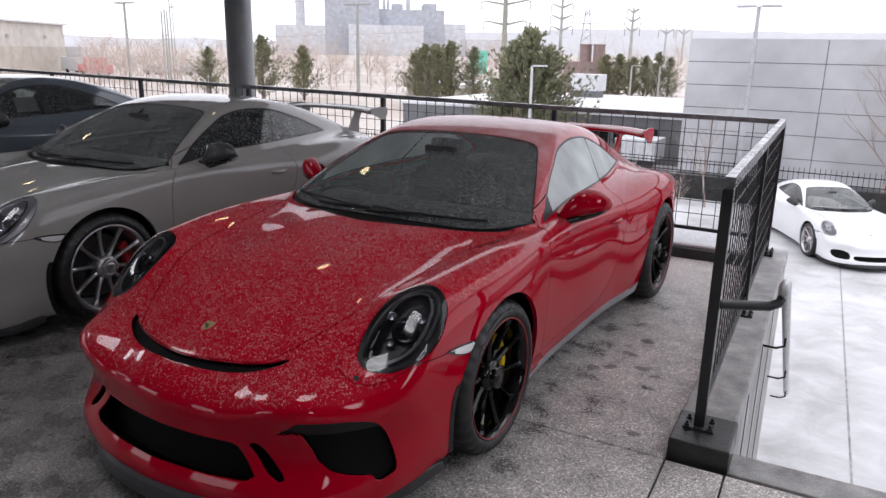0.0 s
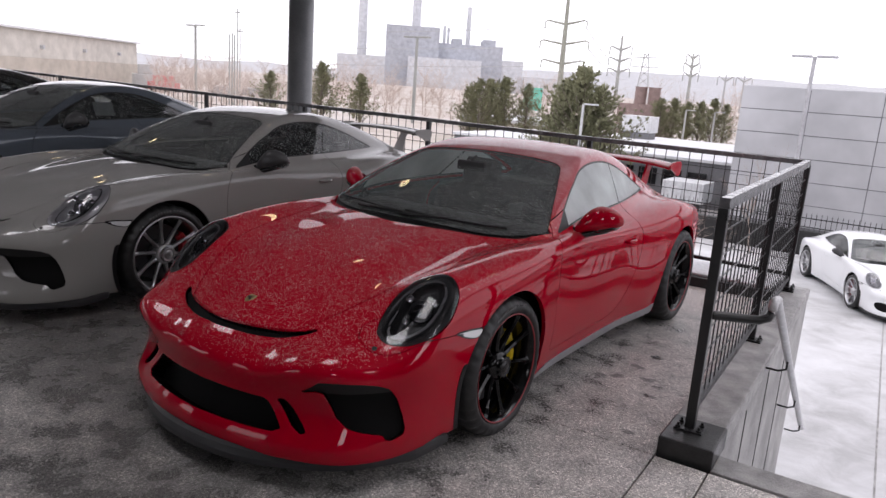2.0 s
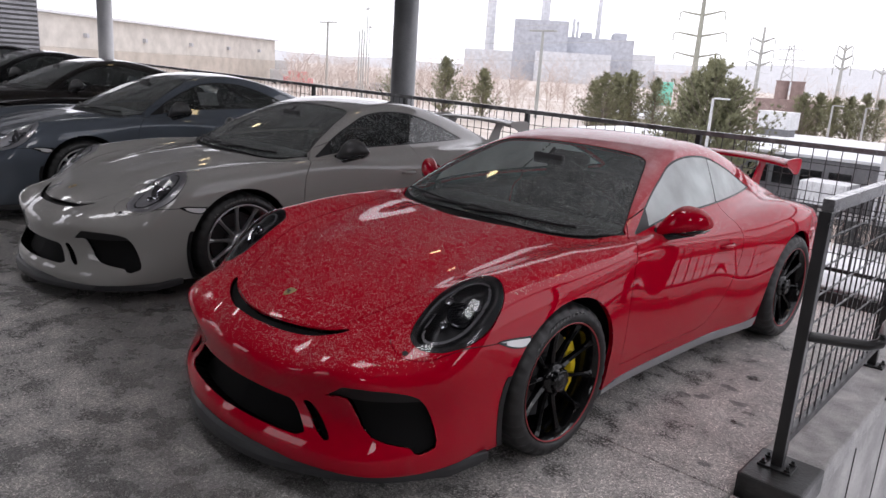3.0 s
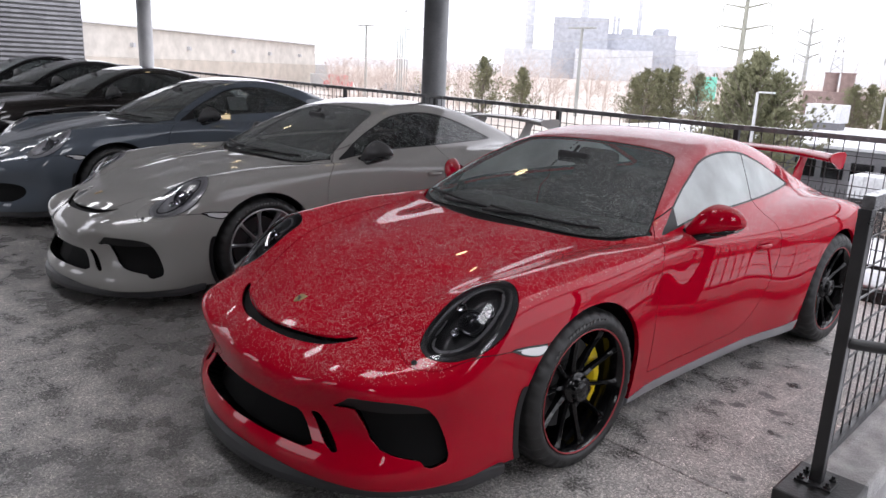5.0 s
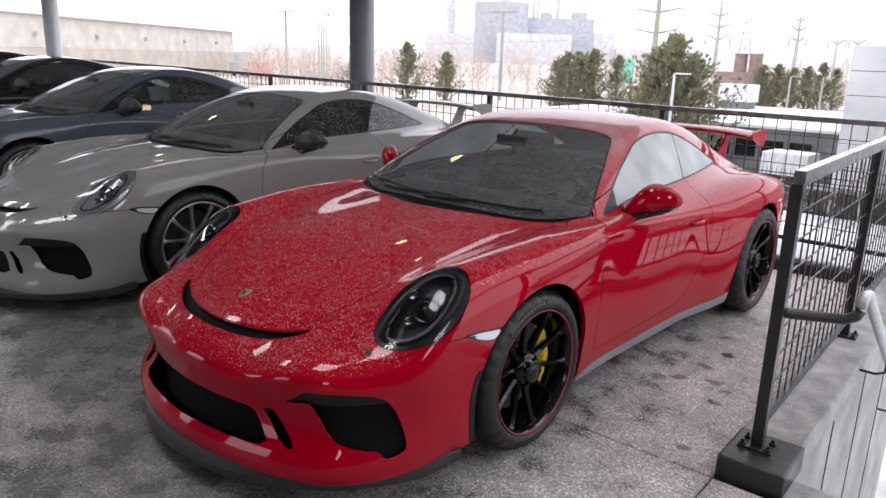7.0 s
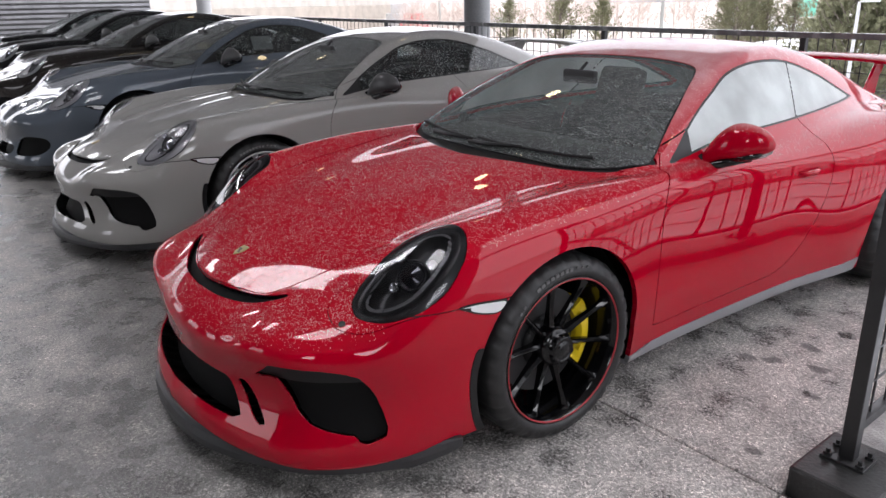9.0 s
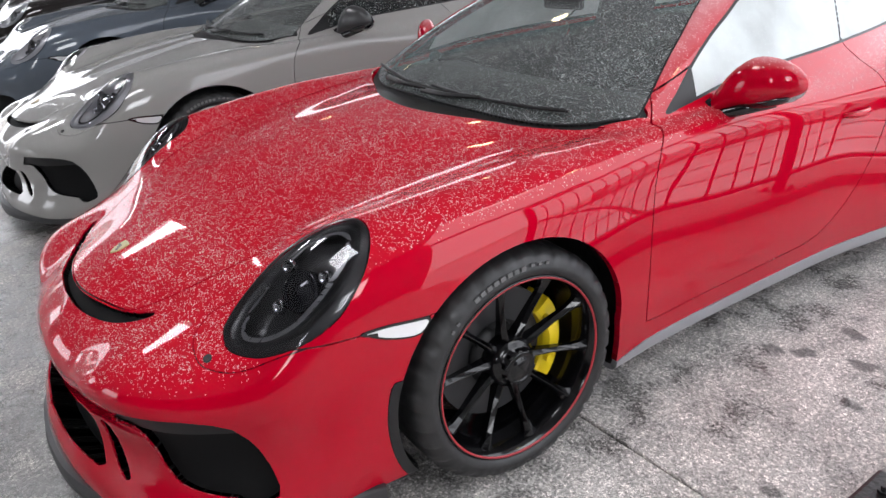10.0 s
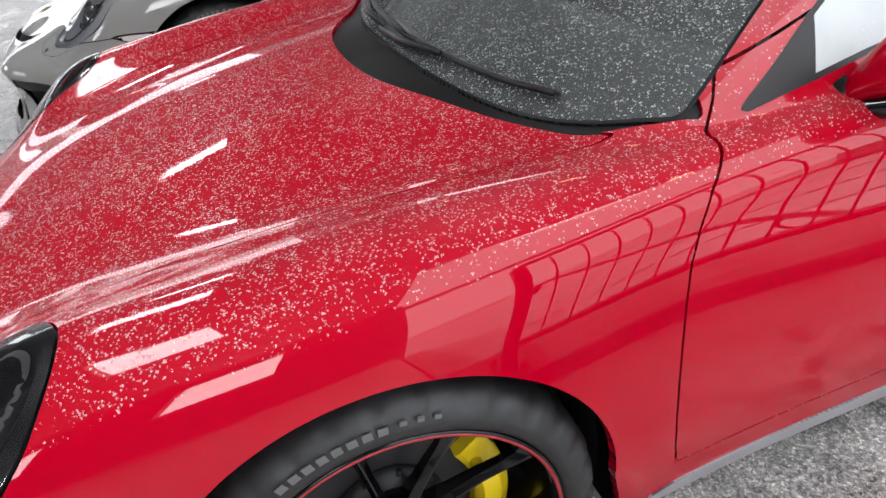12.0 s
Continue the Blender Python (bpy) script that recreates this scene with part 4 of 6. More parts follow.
def headlamp(vt, car, s):
    """Black bowl, projector, ring and clear cover."""
    v, t = vt
    w = np.array([s, 1, 1])
    base = LAMP(v[:, 0], 0.7 * (v[:, 1] + v[:, 2]))
    n = unit(slopes(v))
    ease = np.clip((base - 0.012) / 0.055, 0, 1)
    bowl = v - n * (0.006 + 0.05 * ease * ease * (3 - 2 * ease))[:, None]
    tt = t if s > 0 else t[:, ::-1]
    lamp = solid("headlight", bowl * w, tt, lamp_black, car, None, "dark tinted oval headlight")
    seat = settle_on(np.array([[0.725, -0.49, 0.69]]))
    axis = Vector((0.38, -0.75, 0.54)).normalized()
    c = Vector(seat[0]) - Vector(unit(slopes(seat))[0]) * 0.040
    turn = axis.to_track_quat("Z", "Y").to_matrix().to_4x4()
    flip = Matrix.Diagonal((s, 1, 1, 1))
    m = flip @ Matrix.Translation(c) @ turn
    bm = lathe(bmesh.new(), [(-0.02, 0.05), (0.012, 0.05), (0.016, 0.046), (0.01, 0.04), (0.012, 0.03), (0.022, 0.016), (0.025, 0.001)], 28, "Z", m)
    part("projector", bm, lamp_lens, lamp, smooth=True)
    band = cut(v, t, lambda q: 0.0055 - np.abs(LAMP(q[:, 0], 0.7 * (q[:, 1] + q[:, 2])) - 0.040))
    bn = unit(slopes(band[0]))
    solid("light_ring", (band[0] - bn * 0.012) * w, band[1] if s > 0 else band[1][:, ::-1], lamp_ring, lamp, bn * w)
    for dx, dy in ((0.058, 0.042), (-0.050, 0.050), (0.048, -0.055), (-0.052, -0.045)):
        mm = m @ Matrix.Translation((dx, dy, 0.004))
        bm = lathe(bmesh.new(), [(-0.01, 0.017), (0.008, 0.017), (0.010, 0.013), (0.004, 0.010), (0.006, 0.001)], 14, "Z", mm)
        part("led_pod", bm, lamp_chrome, lamp, smooth=True)
    cover = v + n * (0.002 + 0.007 * np.clip(base / 0.1, 0, 1) ** 0.6)[:, None]
    solid("lamp_cover", cover * w, tt, lamp_cover_glass, lamp, unit(slopes(v)) * w)
    inner = cut(v, t, lambda q: 0.013 - LAMP(q[:, 0], 0.7 * (q[:, 1] + q[:, 2])))
    bez = inner[0] + unit(slopes(inner[0])) * 0.0015
    solid("bezel", bez * w, inner[1] if s > 0 else inner[1][:, ::-1], lamp_black, lamp, unit(slopes(inner[0])) * w)
    p = settle_on(np.array([[0.677, -0.713, 0.579]]))[0]
    nn = Vector(unit(slopes(p[None]))[0])
    mm = flip @ Matrix.Translation(Vector(p)) @ nn.to_track_quat("Z", "Y").to_matrix().to_4x4()
    bm = lathe(bmesh.new(), [(0.002, 0.011), (0.003, 0.009), (0.001, 0.0045), (0.001, 0.0005)], 16, "Z", mm)
    part("washer_jet", bm, black_plastic, lamp, smooth=True)


def arch_liner(car, s):
    for y, z, r in ((0.015, 0.34, 0.384), (2.457, 0.345, 0.391)):
        bm = bmesh.new()
        lathe(bm, [(0.79 * s, r), (0.5 * s, r - 0.01), (0.42 * s, 0.12), (0.42 * s, 0.01)], 40, "X", pose(0, y, z))
        kill = [f for f in bm.faces if f.calc_center_median().z < 0.14]
        bmesh.ops.delete(bm, geom=kill, context="FACES")
        part("arch_liner", bm, black_plastic, car, smooth=True)


def mirror(car, s, paint):
    """A door mirror: painted shell on a black foot."""
    bm = bmesh.new()
    bmesh.ops.create_uvsphere(bm, u_segments=28, v_segments=18, radius=1)
    for v in bm.verts:
        x, y, z = v.co
        inner, outer = max(0.0, -x), max(0.0, x)
        depth = (0.060 if y < 0 else 0.048) * (1 - 0.35 * inner)
        tall = (0.098 if z > 0 else 0.042) * (1 - 0.12 * outer)
        lean = 0.012 * outer - 0.082 * inner ** 1.7
        v.co = Vector((x * 0.128 + 0.012 * z, y * depth + 0.045 * x, z * tall + lean + 0.014))
    m = pose(s * 0.878, 0.900, 0.903) @ Matrix.Diagonal((s, 1, 1, 1))
    bmesh.ops.transform(bm, matrix=m, verts=bm.verts)
    if s < 0:
        bmesh.ops.reverse_faces(bm, faces=bm.faces)
    shell = part("mirror", bm, paint, car, "", True)
    shell["label"] = "door mirror on a black foot"
    bm = bmesh.new()
    pts = [(0.745, 0.84, 0.868), (0.768, 0.85, 0.845), (0.80, 0.862, 0.842), (0.85, 0.885, 0.862), (0.93, 0.925, 0.884)]
    tube(bm, [(s * x, y, z) for x, y, z in pts], [0.030, 0.026, 0.019, 0.020, 0.014], 10)
    part("mirror_foot", bm, gloss_black, shell, smooth=True)
    bm = bmesh.new()
    bmesh.ops.create_uvsphere(bm, u_segments=24, v_segments=14, radius=1, matrix=pose(s * 0.885, 0.912, 0.882, 0, -14 * s) @ Matrix.Diagonal((0.095, 0.038, 0.020, 1)))
    part("mirror_base", bm, gloss_black, shell, smooth=True)
    bm = bmesh.new()
    bmesh.ops.create_uvsphere(bm, u_segments=24, v_segments=8, radius=1, matrix=pose(s * 0.885, 0.948, 0.922, 0, 0, 20 * s) @ Matrix.Diagonal((0.105, 0.004, 0.056, 1)))
    part("mirror_glass", bm, lamp_chrome, shell, smooth=True)


def handle(car, s, paint):
    bm = bmesh.new()
    p = settle_on(np.array([[0.87, 1.43 + 0.03 * i, 0.735] for i in range(6)]))
    pts = [(s * (q[0] + d), q[1], q[2]) for q, d in zip(p, (0.0, 0.018, 0.026, 0.026, 0.018, 0.0))]
    tube(bm, pts, [0.008, 0.011, 0.013, 0.013, 0.011, 0.008], 8)
    part("door_handle", bm, paint, car, smooth=True)


def lip(car):
    """Black lower lip that runs round the nose."""
    plan = curve((0, -1.078), (0.2, -1.06), (0.38, -0.998), (0.55, -0.895), (0.70, -0.735), (0.79, -0.56))
    xs = np.linspace(-0.79, 0.79, 61)
    pts = [(x, float(plan(abs(x)))) for x in xs]
    pts = [(-0.846, -0.40), (-0.825, -0.45)] + pts + [(0.825, -0.45), (0.846, -0.40)]
    bm = bmesh.new()
    prof = [(-0.002, 0.078), (-0.012, 0.084), (-0.014, 0.11), (-0.008, 0.138), (0.004, 0.148), (0.05, 0.153), (0.16, 0.148), (0.16, 0.08)]
    rings = []
    for i, (x, y) in enumerate(pts):
        a, b = pts[max(i - 1, 0)], pts[min(i + 1, len(pts) - 1)]
        t = Vector((b[0] - a[0], b[1] - a[1], 0)).normalized()
        n = Vector((-t.y, t.x, 0))
        thin = min(1.0, 0.1 + 0.45 * min(i, len(pts) - 1 - i))
        rings.append([bm.verts.new(Vector((x, y, 0.15 - (0.15 - z) * (0.4 + 0.6 * thin))) + n * d * thin) for d, z in prof])
    for p, q in zip(rings, rings[1:]):
        for k in range(len(prof)):
            bm.faces.new((p[k], p[(k + 1) % len(prof)], q[(k + 1) % len(prof)], q[k]))
    bm.faces.new(rings[0])
    bm.faces.new(rings[-1][::-1])
    bmesh.ops.recalc_face_normals(bm, faces=bm.faces)
    part("front_lip", bm, lip_rubber, car, "matt black front lip")


def badge(car):
    p = settle_on(np.array([[0.0, -0.757, 0.64]]))[0]
    n = Vector(unit(slopes(p[None]))[0])
    m = Matrix.Translation(Vector(p) + n * 0.001) @ Matrix.Rotation(math.atan2(-n.y, n.z), 4, "X")
    bm = bmesh.new()
    rim = [(-0.021, 0.026), (0, 0.029), (0.021, 0.026), (0.023, 0.006), (0.018, -0.014), (0.0, -0.030), (-0.018, -0.014), (-0.023, 0.006)]
    lo = [bm.verts.new((x, y, 0)) for x, y in rim]
    hi = [bm.verts.new((x * 0.92, y * 0.92, 0.003)) for x, y in rim]
    bm.faces.new(hi)
    for i in range(8):
        bm.faces.new((lo[i], lo[(i + 1) % 8], hi[(i + 1) % 8], hi[i]))
    ob = part("hood_badge", bm, gold, car, "gold shield badge", at=m)
    bm = bmesh.new()
    for x0, y0, x1, y1 in ((-0.017, 0.001, -0.002, 0.009), (0.002, -0.013, 0.014, -0.004), (-0.006, -0.006, 0.006, 0.008)):
        box(bm, x0, y0, 0.003, x1, y1, 0.0038)
    part("badge_field", bm, badge_dark, ob)


def on_skin(x, y, z, off=0.0):
    p = settle_on(np.array([[x, y, z]]))
    return p[0] + unit(slopes(p))[0] * off


def wipers(car):
    for pts in ([(-0.62, 0.49), (-0.45, 0.437), (-0.25, 0.385), (-0.02, 0.362), (0.12, 0.370)], [(-0.05, 0.385), (0.13, 0.372), (0.32, 0.392), (0.46, 0.420), (0.56, 0.455)]):
        bm = bmesh.new()
        tube(bm, [on_skin(x, y, 0.9, 0.016) for x, y in pts], 0.006, 6)
        tube(bm, [on_skin(x, y + 0.008, 0.9, 0.006) for x, y in pts], 0.004, 6)
        w = part("wiper", bm, black_plastic, car, "", True)
        bm = bmesh.new()
        arm = [(x * 0.85 - 0.03, y - 0.03 + 0.012 * i) for i, (x, y) in enumerate(pts[1:4] if pts[0][0] < -0.3 else pts[0:3])]
        tube(bm, [on_skin(x, y, 0.88, 0.012 + 0.006 * i) for i, (x, y) in enumerate(arm)], [0.012, 0.009, 0.006], 8)
        part("wiper_arm", bm, black_plastic, w, smooth=True)


def bucket_seat(car, x):
    bm = bmesh.new()
    box(bm, x - 0.24, 0.98, 0.30, x + 0.24, 1.45, 0.46, 0.05)
    for dx in (-0.22, 0.22):
        box(bm, x + dx - 0.045, 0.98, 0.36, x + dx + 0.045, 1.45, 0.52, 0.03)
    m = pose(x, 1.46, 0.42, -20)
    box(bm, -0.22, -0.06, 0, 0.22, 0.07, 0.52, 0.05, m)
    box(bm, -0.14, -0.06, 0.48, 0.14, 0.05, 0.72, 0.045, m)
    for dx in (-0.23, 0.23):
        box(bm, dx - 0.04, -0.12, 0.06, dx + 0.04, 0.05, 0.46, 0.03, m)
    part("seat", bm, seat_cloth, car, smooth=False)


def cabin(car):
    """What shows dimly through the windows."""
    bm = bmesh.new()
    rows = []
    for y, z in ((0.40, 0.80), (0.5, 0.865), (0.68, 0.88), (0.80, 0.87), (0.86, 0.82), (0.84, 0.70), (0.74, 0.55), (0.70, 0.35)):
        rows.append([bm.verts.new((x, y + 0.10 * (abs(x) / 0.66) ** 2 * (1 if z > 0.6 else 0), z - 0.02 * (abs(x) / 0.66) ** 2)) for x in np.linspace(-0.66, 0.66, 17)])
    for p, q in zip(rows, rows[1:]):
        for k in range(16):
            bm.faces.new((p[k], p[k + 1], q[k + 1], q[k]))
    part("dashboard", bm, dash_black, car, smooth=True)
    bm = bmesh.new()
    ring = [Vector((0.36 + 0.175 * math.cos(a), 1.02 - 0.06 * math.sin(a), 0.80 + 0.165 * math.sin(a))) for a in np.arange(24) * math.pi / 12]
    tube(bm, ring, 0.015, 8, True)
    for a in (0.2, math.pi - 0.2, -math.pi / 2):
        rod(bm, (0.36, 0.99, 0.80), (0.36 + 0.17 * math.cos(a), 1.02 - 0.06 * math.sin(a), 0.80 + 0.16 * math.sin(a)), 0.012, 6)
    rod(bm, (0.36, 0.82, 0.75), (0.36, 1.0, 0.80), 0.05, 12)
    part("steering_wheel", bm, dash_black, car, smooth=True)
    for x in (-0.36, 0.36):
        bucket_seat(car, x)
    bm = bmesh.new()
    box(bm, -0.10, 0.94, 1.095, 0.10, 0.972, 1.155, 0.012)
    rod(bm, (0, 0.955, 1.15), (0, 1.0, 1.185), 0.008, 6)
    part("rear_view_mirror", bm, dash_black, car)
    bm = bmesh.new()
    box(bm, -0.70, 0.5, 0.2, 0.70, 2.2, 0.24)
    box(bm, -0.62, 1.62, 0.24, 0.62, 2.2, 0.72, 0.05)
    box(bm, -0.09, 0.7, 0.24, 0.09, 1.62, 0.45, 0.03)
    part("cabin_floor", bm, dash_black, car)


def wing(car, paint):
    """Fixed rear wing on two struts with end plates."""
    xs = np.linspace(-0.535, 0.535, 29)
    foil = [(0.0, 0.0), (0.02, 0.016), (0.08, 0.026), (0.17, 0.024), (0.27, 0.022), (0.29, 0.020), (0.27, 0.008), (0.17, 0.004), (0.08, 0.0), (0.02, -0.008)]
    bm, rings = bmesh.new(), []
    for x in xs:
        drop = -0.035 * (abs(x) / 0.53) ** 3
        rings.append([bm.verts.new((x, 3.06 + y + 0.04 * (abs(x) / 0.53) ** 2, 1.085 + z + drop)) for y, z in foil])
    for p, q in zip(rings, rings[1:]):
        for k in range(len(foil)):
            bm.faces.new((p[k], q[k], q[(k + 1) % len(foil)], p[(k + 1) % len(foil)]))
    w = part("rear_wing", bm, paint, car, "fixed rear wing", True)
    for s in (1, -1):
        bm = bmesh.new()
        rim = [(3.10, 1.075), (3.14, 1.098), (3.25, 1.106), (3.36, 1.104), (3.40, 1.085), (3.395, 1.03), (3.36, 0.985), (3.30, 0.985), (3.22, 1.02), (3.13, 1.05)]
        sides = [[bm.verts.new((s * 0.538 + dx, y, z)) for y, z in rim] for dx in (-0.006, 0.006)]
        bm.faces.new(sides[0])
        bm.faces.new(sides[1][::-1])
        for k in range(len(rim)):
            bm.faces.new((sides[0][k], sides[1][k], sides[1][(k + 1) % len(rim)], sides[0][(k + 1) % len(rim)]))
        bmesh.ops.recalc_face_normals(bm, faces=bm.faces)
        part("end_plate", bm, paint, w, "snow-dusted end plate")
        bm = bmesh.new()
        rows = []
        for y, z, half in ((3.10, 0.80, 0.11), (3.12, 0.90, 0.085), (3.16, 0.99, 0.065), (3.20, 1.05, 0.065), (3.21, 1.09, 0.08)):
            rows.append([bm.verts.new((s * 0.33 + dx, y + dy * half, z)) for dx, dy in ((-0.009, -0.8), (0, -1), (0.009, -0.8), (0.009, 0.8), (0, 1), (-0.009, 0.8))])
        for p, q in zip(rows, rows[1:]):
            for k in range(6):
                bm.faces.new((p[k], p[(k + 1) % 6], q[(k + 1) % 6], q[k]))
        bmesh.ops.recalc_face_normals(bm, faces=bm.faces)
        part("wing_strut", bm, paint, w)


SPOKES = 10


def wheel(car, s, y, r, out):
    """One wheel with its tyre, spokes, centre nut, disc and caliper; s: +1 for the car's left side."""
    hub = new("wheel")
    hub.parent = car
    hub.matrix_basis = pose(s * (0.76 + out), y, r) @ Matrix.Diagonal((s, 1, 1, 1)) if s > 0 else pose(s * (0.76 + out), y, r, 0, 0, 180)
    half = 0.118 if y < 1 else 0.145
    # tyre
    bm = bmesh.new()
    n = 160
    prof = [(-half + 0.01, 0.262), (-half - 0.008, 0.29), (-half, r - 0.022), (-half + 0.022, r - 0.004), (0, r), (half - 0.03, r - 0.003), (half - 0.012, r - 0.012), (half + 0.001, r - 0.026),
            (half + 0.008, r - 0.045), (half + 0.009, 0.283), (half + 0.004, 0.270), (half - 0.006, 0.264), (half - 0.012, 0.26)]
    rings = []
    for i, (x, q) in enumerate(prof):
        ring = []
        for j in range(n):
            d = 0.007 if (5 <= i <= 7 and j % 5 == 0) else 0
            a = 2 * math.pi * (j + (0.35 if i == 7 else 0)) / n
            ring.append(bm.verts.new((x - d * 0.4, (q - d) * math.cos(a), (q - d) * math.sin(a))))
        rings.append(ring)
    for p, q in zip(rings, rings[1:]):
        for j in range(n):
            bm.faces.new((p[j], q[j], q[(j + 1) % n], p[(j + 1) % n]))
    part("tyre", bm, tyre_rubber, hub, smooth=True)
    bm = bmesh.new()
    for i in range(8):
        a = radians(118 - 4.1 * i)
        m = Matrix.Rotation(a - math.pi / 2, 4, "X")
        box(bm, half + 0.0075, -0.0075, 0.291, half + 0.0095, 0.0068, 0.304, 0, m)
    for i in range(5):
        for j in range(2):
            a = radians(84 - 2.3 * i if j else 130 + 2.3 * i)
            if (i + j) % 2:
                box(bm, half + 0.0075, -0.005, 0.290 + 0.008 * j, half + 0.0105, 0.005, 0.298 + 0.008 * j, 0, Matrix.Rotation(a - math.pi / 2, 4, "X"))
    part("sidewall_lettering", bm, tyre_mark, hub)["kind"] = "stuff"
    # rim
    bm = lathe(bmesh.new(), [(half - 0.006, 0.266), (half + 0.001, 0.2655), (half + 0.003, 0.262), (half - 0.002, 0.256), (half - 0.03, 0.247), (half - 0.06, 0.238), (-half + 0.03, 0.225), (-half, 0.25)], 72)
    part("rim", bm, wheel_black, hub, smooth=True)
    bm = lathe(bmesh.new(), [(half + 0.0015, 0.2615), (half + 0.0038, 0.2605), (half + 0.0022, 0.2565), (half, 0.2555)], 72)
    part("rim_stripe", bm, stripe_red, hub, smooth=True)
    for i in range(SPOKES):
        bm = bmesh.new()
        rot = Matrix.Rotation(2 * math.pi * (i + 0.25) / SPOKES, 4, "X")
        rows = []
        for rad, wd, x, dp in ((0.045, 0.017, 0.070, 0.05), (0.07, 0.0125, 0.070, 0.045), (0.11, 0.0095, 0.072, 0.035), (0.16, 0.0085, 0.079, 0.03), (0.205, 0.0095, 0.089, 0.026), (0.232, 0.014, 0.096, 0.028), (0.248, 0.023, 0.100, 0.03)):
            x += half - 0.118
            rows.append([bm.verts.new(rot @ Vector(p)) for p in ((x - dp, -wd * 0.9, rad), (x - 0.011, -wd, rad), (x - 0.001, -wd * 0.15, rad), (x - 0.001, wd * 0.15, rad), (x - 0.011, wd, rad), (x - dp, wd * 0.9, rad))])
        for p, q in zip(rows, rows[1:]):
            for a in range(5):
                bm.faces.new((p[a], q[a], q[a + 1], p[a + 1]))
        bmesh.ops.recalc_face_normals(bm, faces=bm.faces)
        part("spoke", bm, wheel_black, hub)
    bm = lathe(bmesh.new(), [(half - 0.09, 0.075), (half - 0.045, 0.07), (half - 0.036, 0.058), (half - 0.032, 0.050), (half - 0.012, 0.047), (half - 0.009, 0.043), (half - 0.013, 0.039), (half - 0.014, 0.030),
                             (half - 0.010, 0.027), (half - 0.012, 0.001)], 40)
    for i in range(10):
        box(bm, half - 0.03, -0.006, 0.045, half - 0.012, 0.006, 0.051, 0, Matrix.Rotation(i * math.pi / 5, 4, "X"))
    part("centre_nut", bm, wheel_black, hub, smooth=True)
    # brake
    bm = lathe(bmesh.new(), [(0.0, 0.08), (0.0, 0.19), (-0.034, 0.19), (-0.034, 0.08)], 56)
    part("brake_disc", bm, disc_iron, hub)
    bm = lathe(bmesh.new(), [(0.004, 0.001), (0.03, 0.085), (0.004, 0.098)], 36)
    for i in range(10):
        rod(bm, (0.0, 0.09 * math.cos(i * 0.628), 0.09 * math.sin(i * 0.628)), (0.02, 0.09 * math.cos(i * 0.628), 0.09 * math.sin(i * 0.628)), 0.007, 6)
    part("disc_bell", bm, black_plastic, hub, smooth=True)
    bm, rings = bmesh.new(), []
    # the front calipers sit behind the axle, the rear ones ahead of it
    mid = (0.0 if y < 1 else math.pi) + (math.pi if s < 0 else 0)
    for a in np.linspace(-0.70, 0.62, 13):
        bulge = 0.008 * math.cos(a * 5)
        c, d = math.cos(mid + a), math.sin(mid + a)
        rings.append([bm.verts.new((x, q * c, q * d)) for x, q in ((-0.06, 0.208), (-0.06, 0.150), (0.022, 0.147), (0.034 + bulge, 0.157), (0.034 + bulge, 0.188), (0.026, 0.206))])
    for p, q in zip(rings, rings[1:]):
        for j in range(6):
            bm.faces.new((p[j], q[j], q[(j + 1) % 6], p[(j + 1) % 6]))
    bm.faces.new(rings[0])
    bm.faces.new(rings[-1][::-1])
    bmesh.ops.recalc_face_normals(bm, faces=bm.faces)
    for a in (-0.4, 0.4):
        rod(bm, (0.02, 0.165 * math.cos(mid + a), 0.165 * math.sin(mid + a)), (0.046, 0.165 * math.cos(mid + a), 0.165 * math.sin(mid + a)), 0.012, 8)
    part("caliper", bm, caliper_yellow, hub)

red_car = sports_car("track", red_paint, "glossy red sports coupe with rear wing, beaded with melting snow", FINE)


def repainted(src, at, label, swaps, drop=(), relabel=None):
    """A copy of a car with other paint and wheels; drop: parts that it lacks."""
    ob = copy_thing(src, at)
    ob["label"] = label
    for o in list(ob.children_recursive):
        kind = o.name.split(".")[0]
        if kind in drop or (o.parent and o.parent.name.split(".")[0] in drop):
            bpy.data.objects.remove(o)
            continue
        for s in o.material_slots:
            if kind == "mirror":
                s.link = "OBJECT"
                s.material = mirror_grey
            elif s.material in swaps:
                mat = swaps[s.material]
                s.link = "OBJECT"
                s.material = mat
    return ob


grey_car = repainted(red_car, pose(-2.655, 0.045, 0.022), "grey sports coupe with rear wing and silver wheels, wet with snow",
                     {red_paint: grey_paint, side_glass: clear_glass, wheel_black: silver_wheel, caliper_yellow: caliper_red, stripe_red: silver_wheel, lamp_black: lamp_silver, lamp_lens: lamp_chrome, lamp_ring: lamp_black})

road_car = sports_car("road", blue_paint, "slate blue sports coupe with a paper in its side window", COARSE)
road_car.matrix_basis = pose(-5.30, -0.02, 0.063) @ Matrix.Diagonal((1, 1, 1.03, 1))
for o in road_car.children_recursive:
    for s in o.material_slots:
        swap = mirror_grey if o.name.split('.')[0] == 'mirror' else {side_glass: clear_glass, wheel_black: silver_wheel, stripe_red: silver_wheel, caliper_yellow: caliper_red, sill_grey: blue_paint, lamp_black: lamp_silver, lamp_lens: lamp_chrome, lamp_ring: lamp_black}.get(s.material)
        if swap:
            s.link = "OBJECT"
            s.material = swap
bm = box(bmesh.new(), -0.10, -0.002, -0.07, 0.10, 0.002, 0.07)
part("window_paper", bm, white_box, road_car, "white paper stuck inside the side window", at=pose(0.655, 1.32, 1.03, 0, 0, 90) @ pose(0, 0, 0, -30))
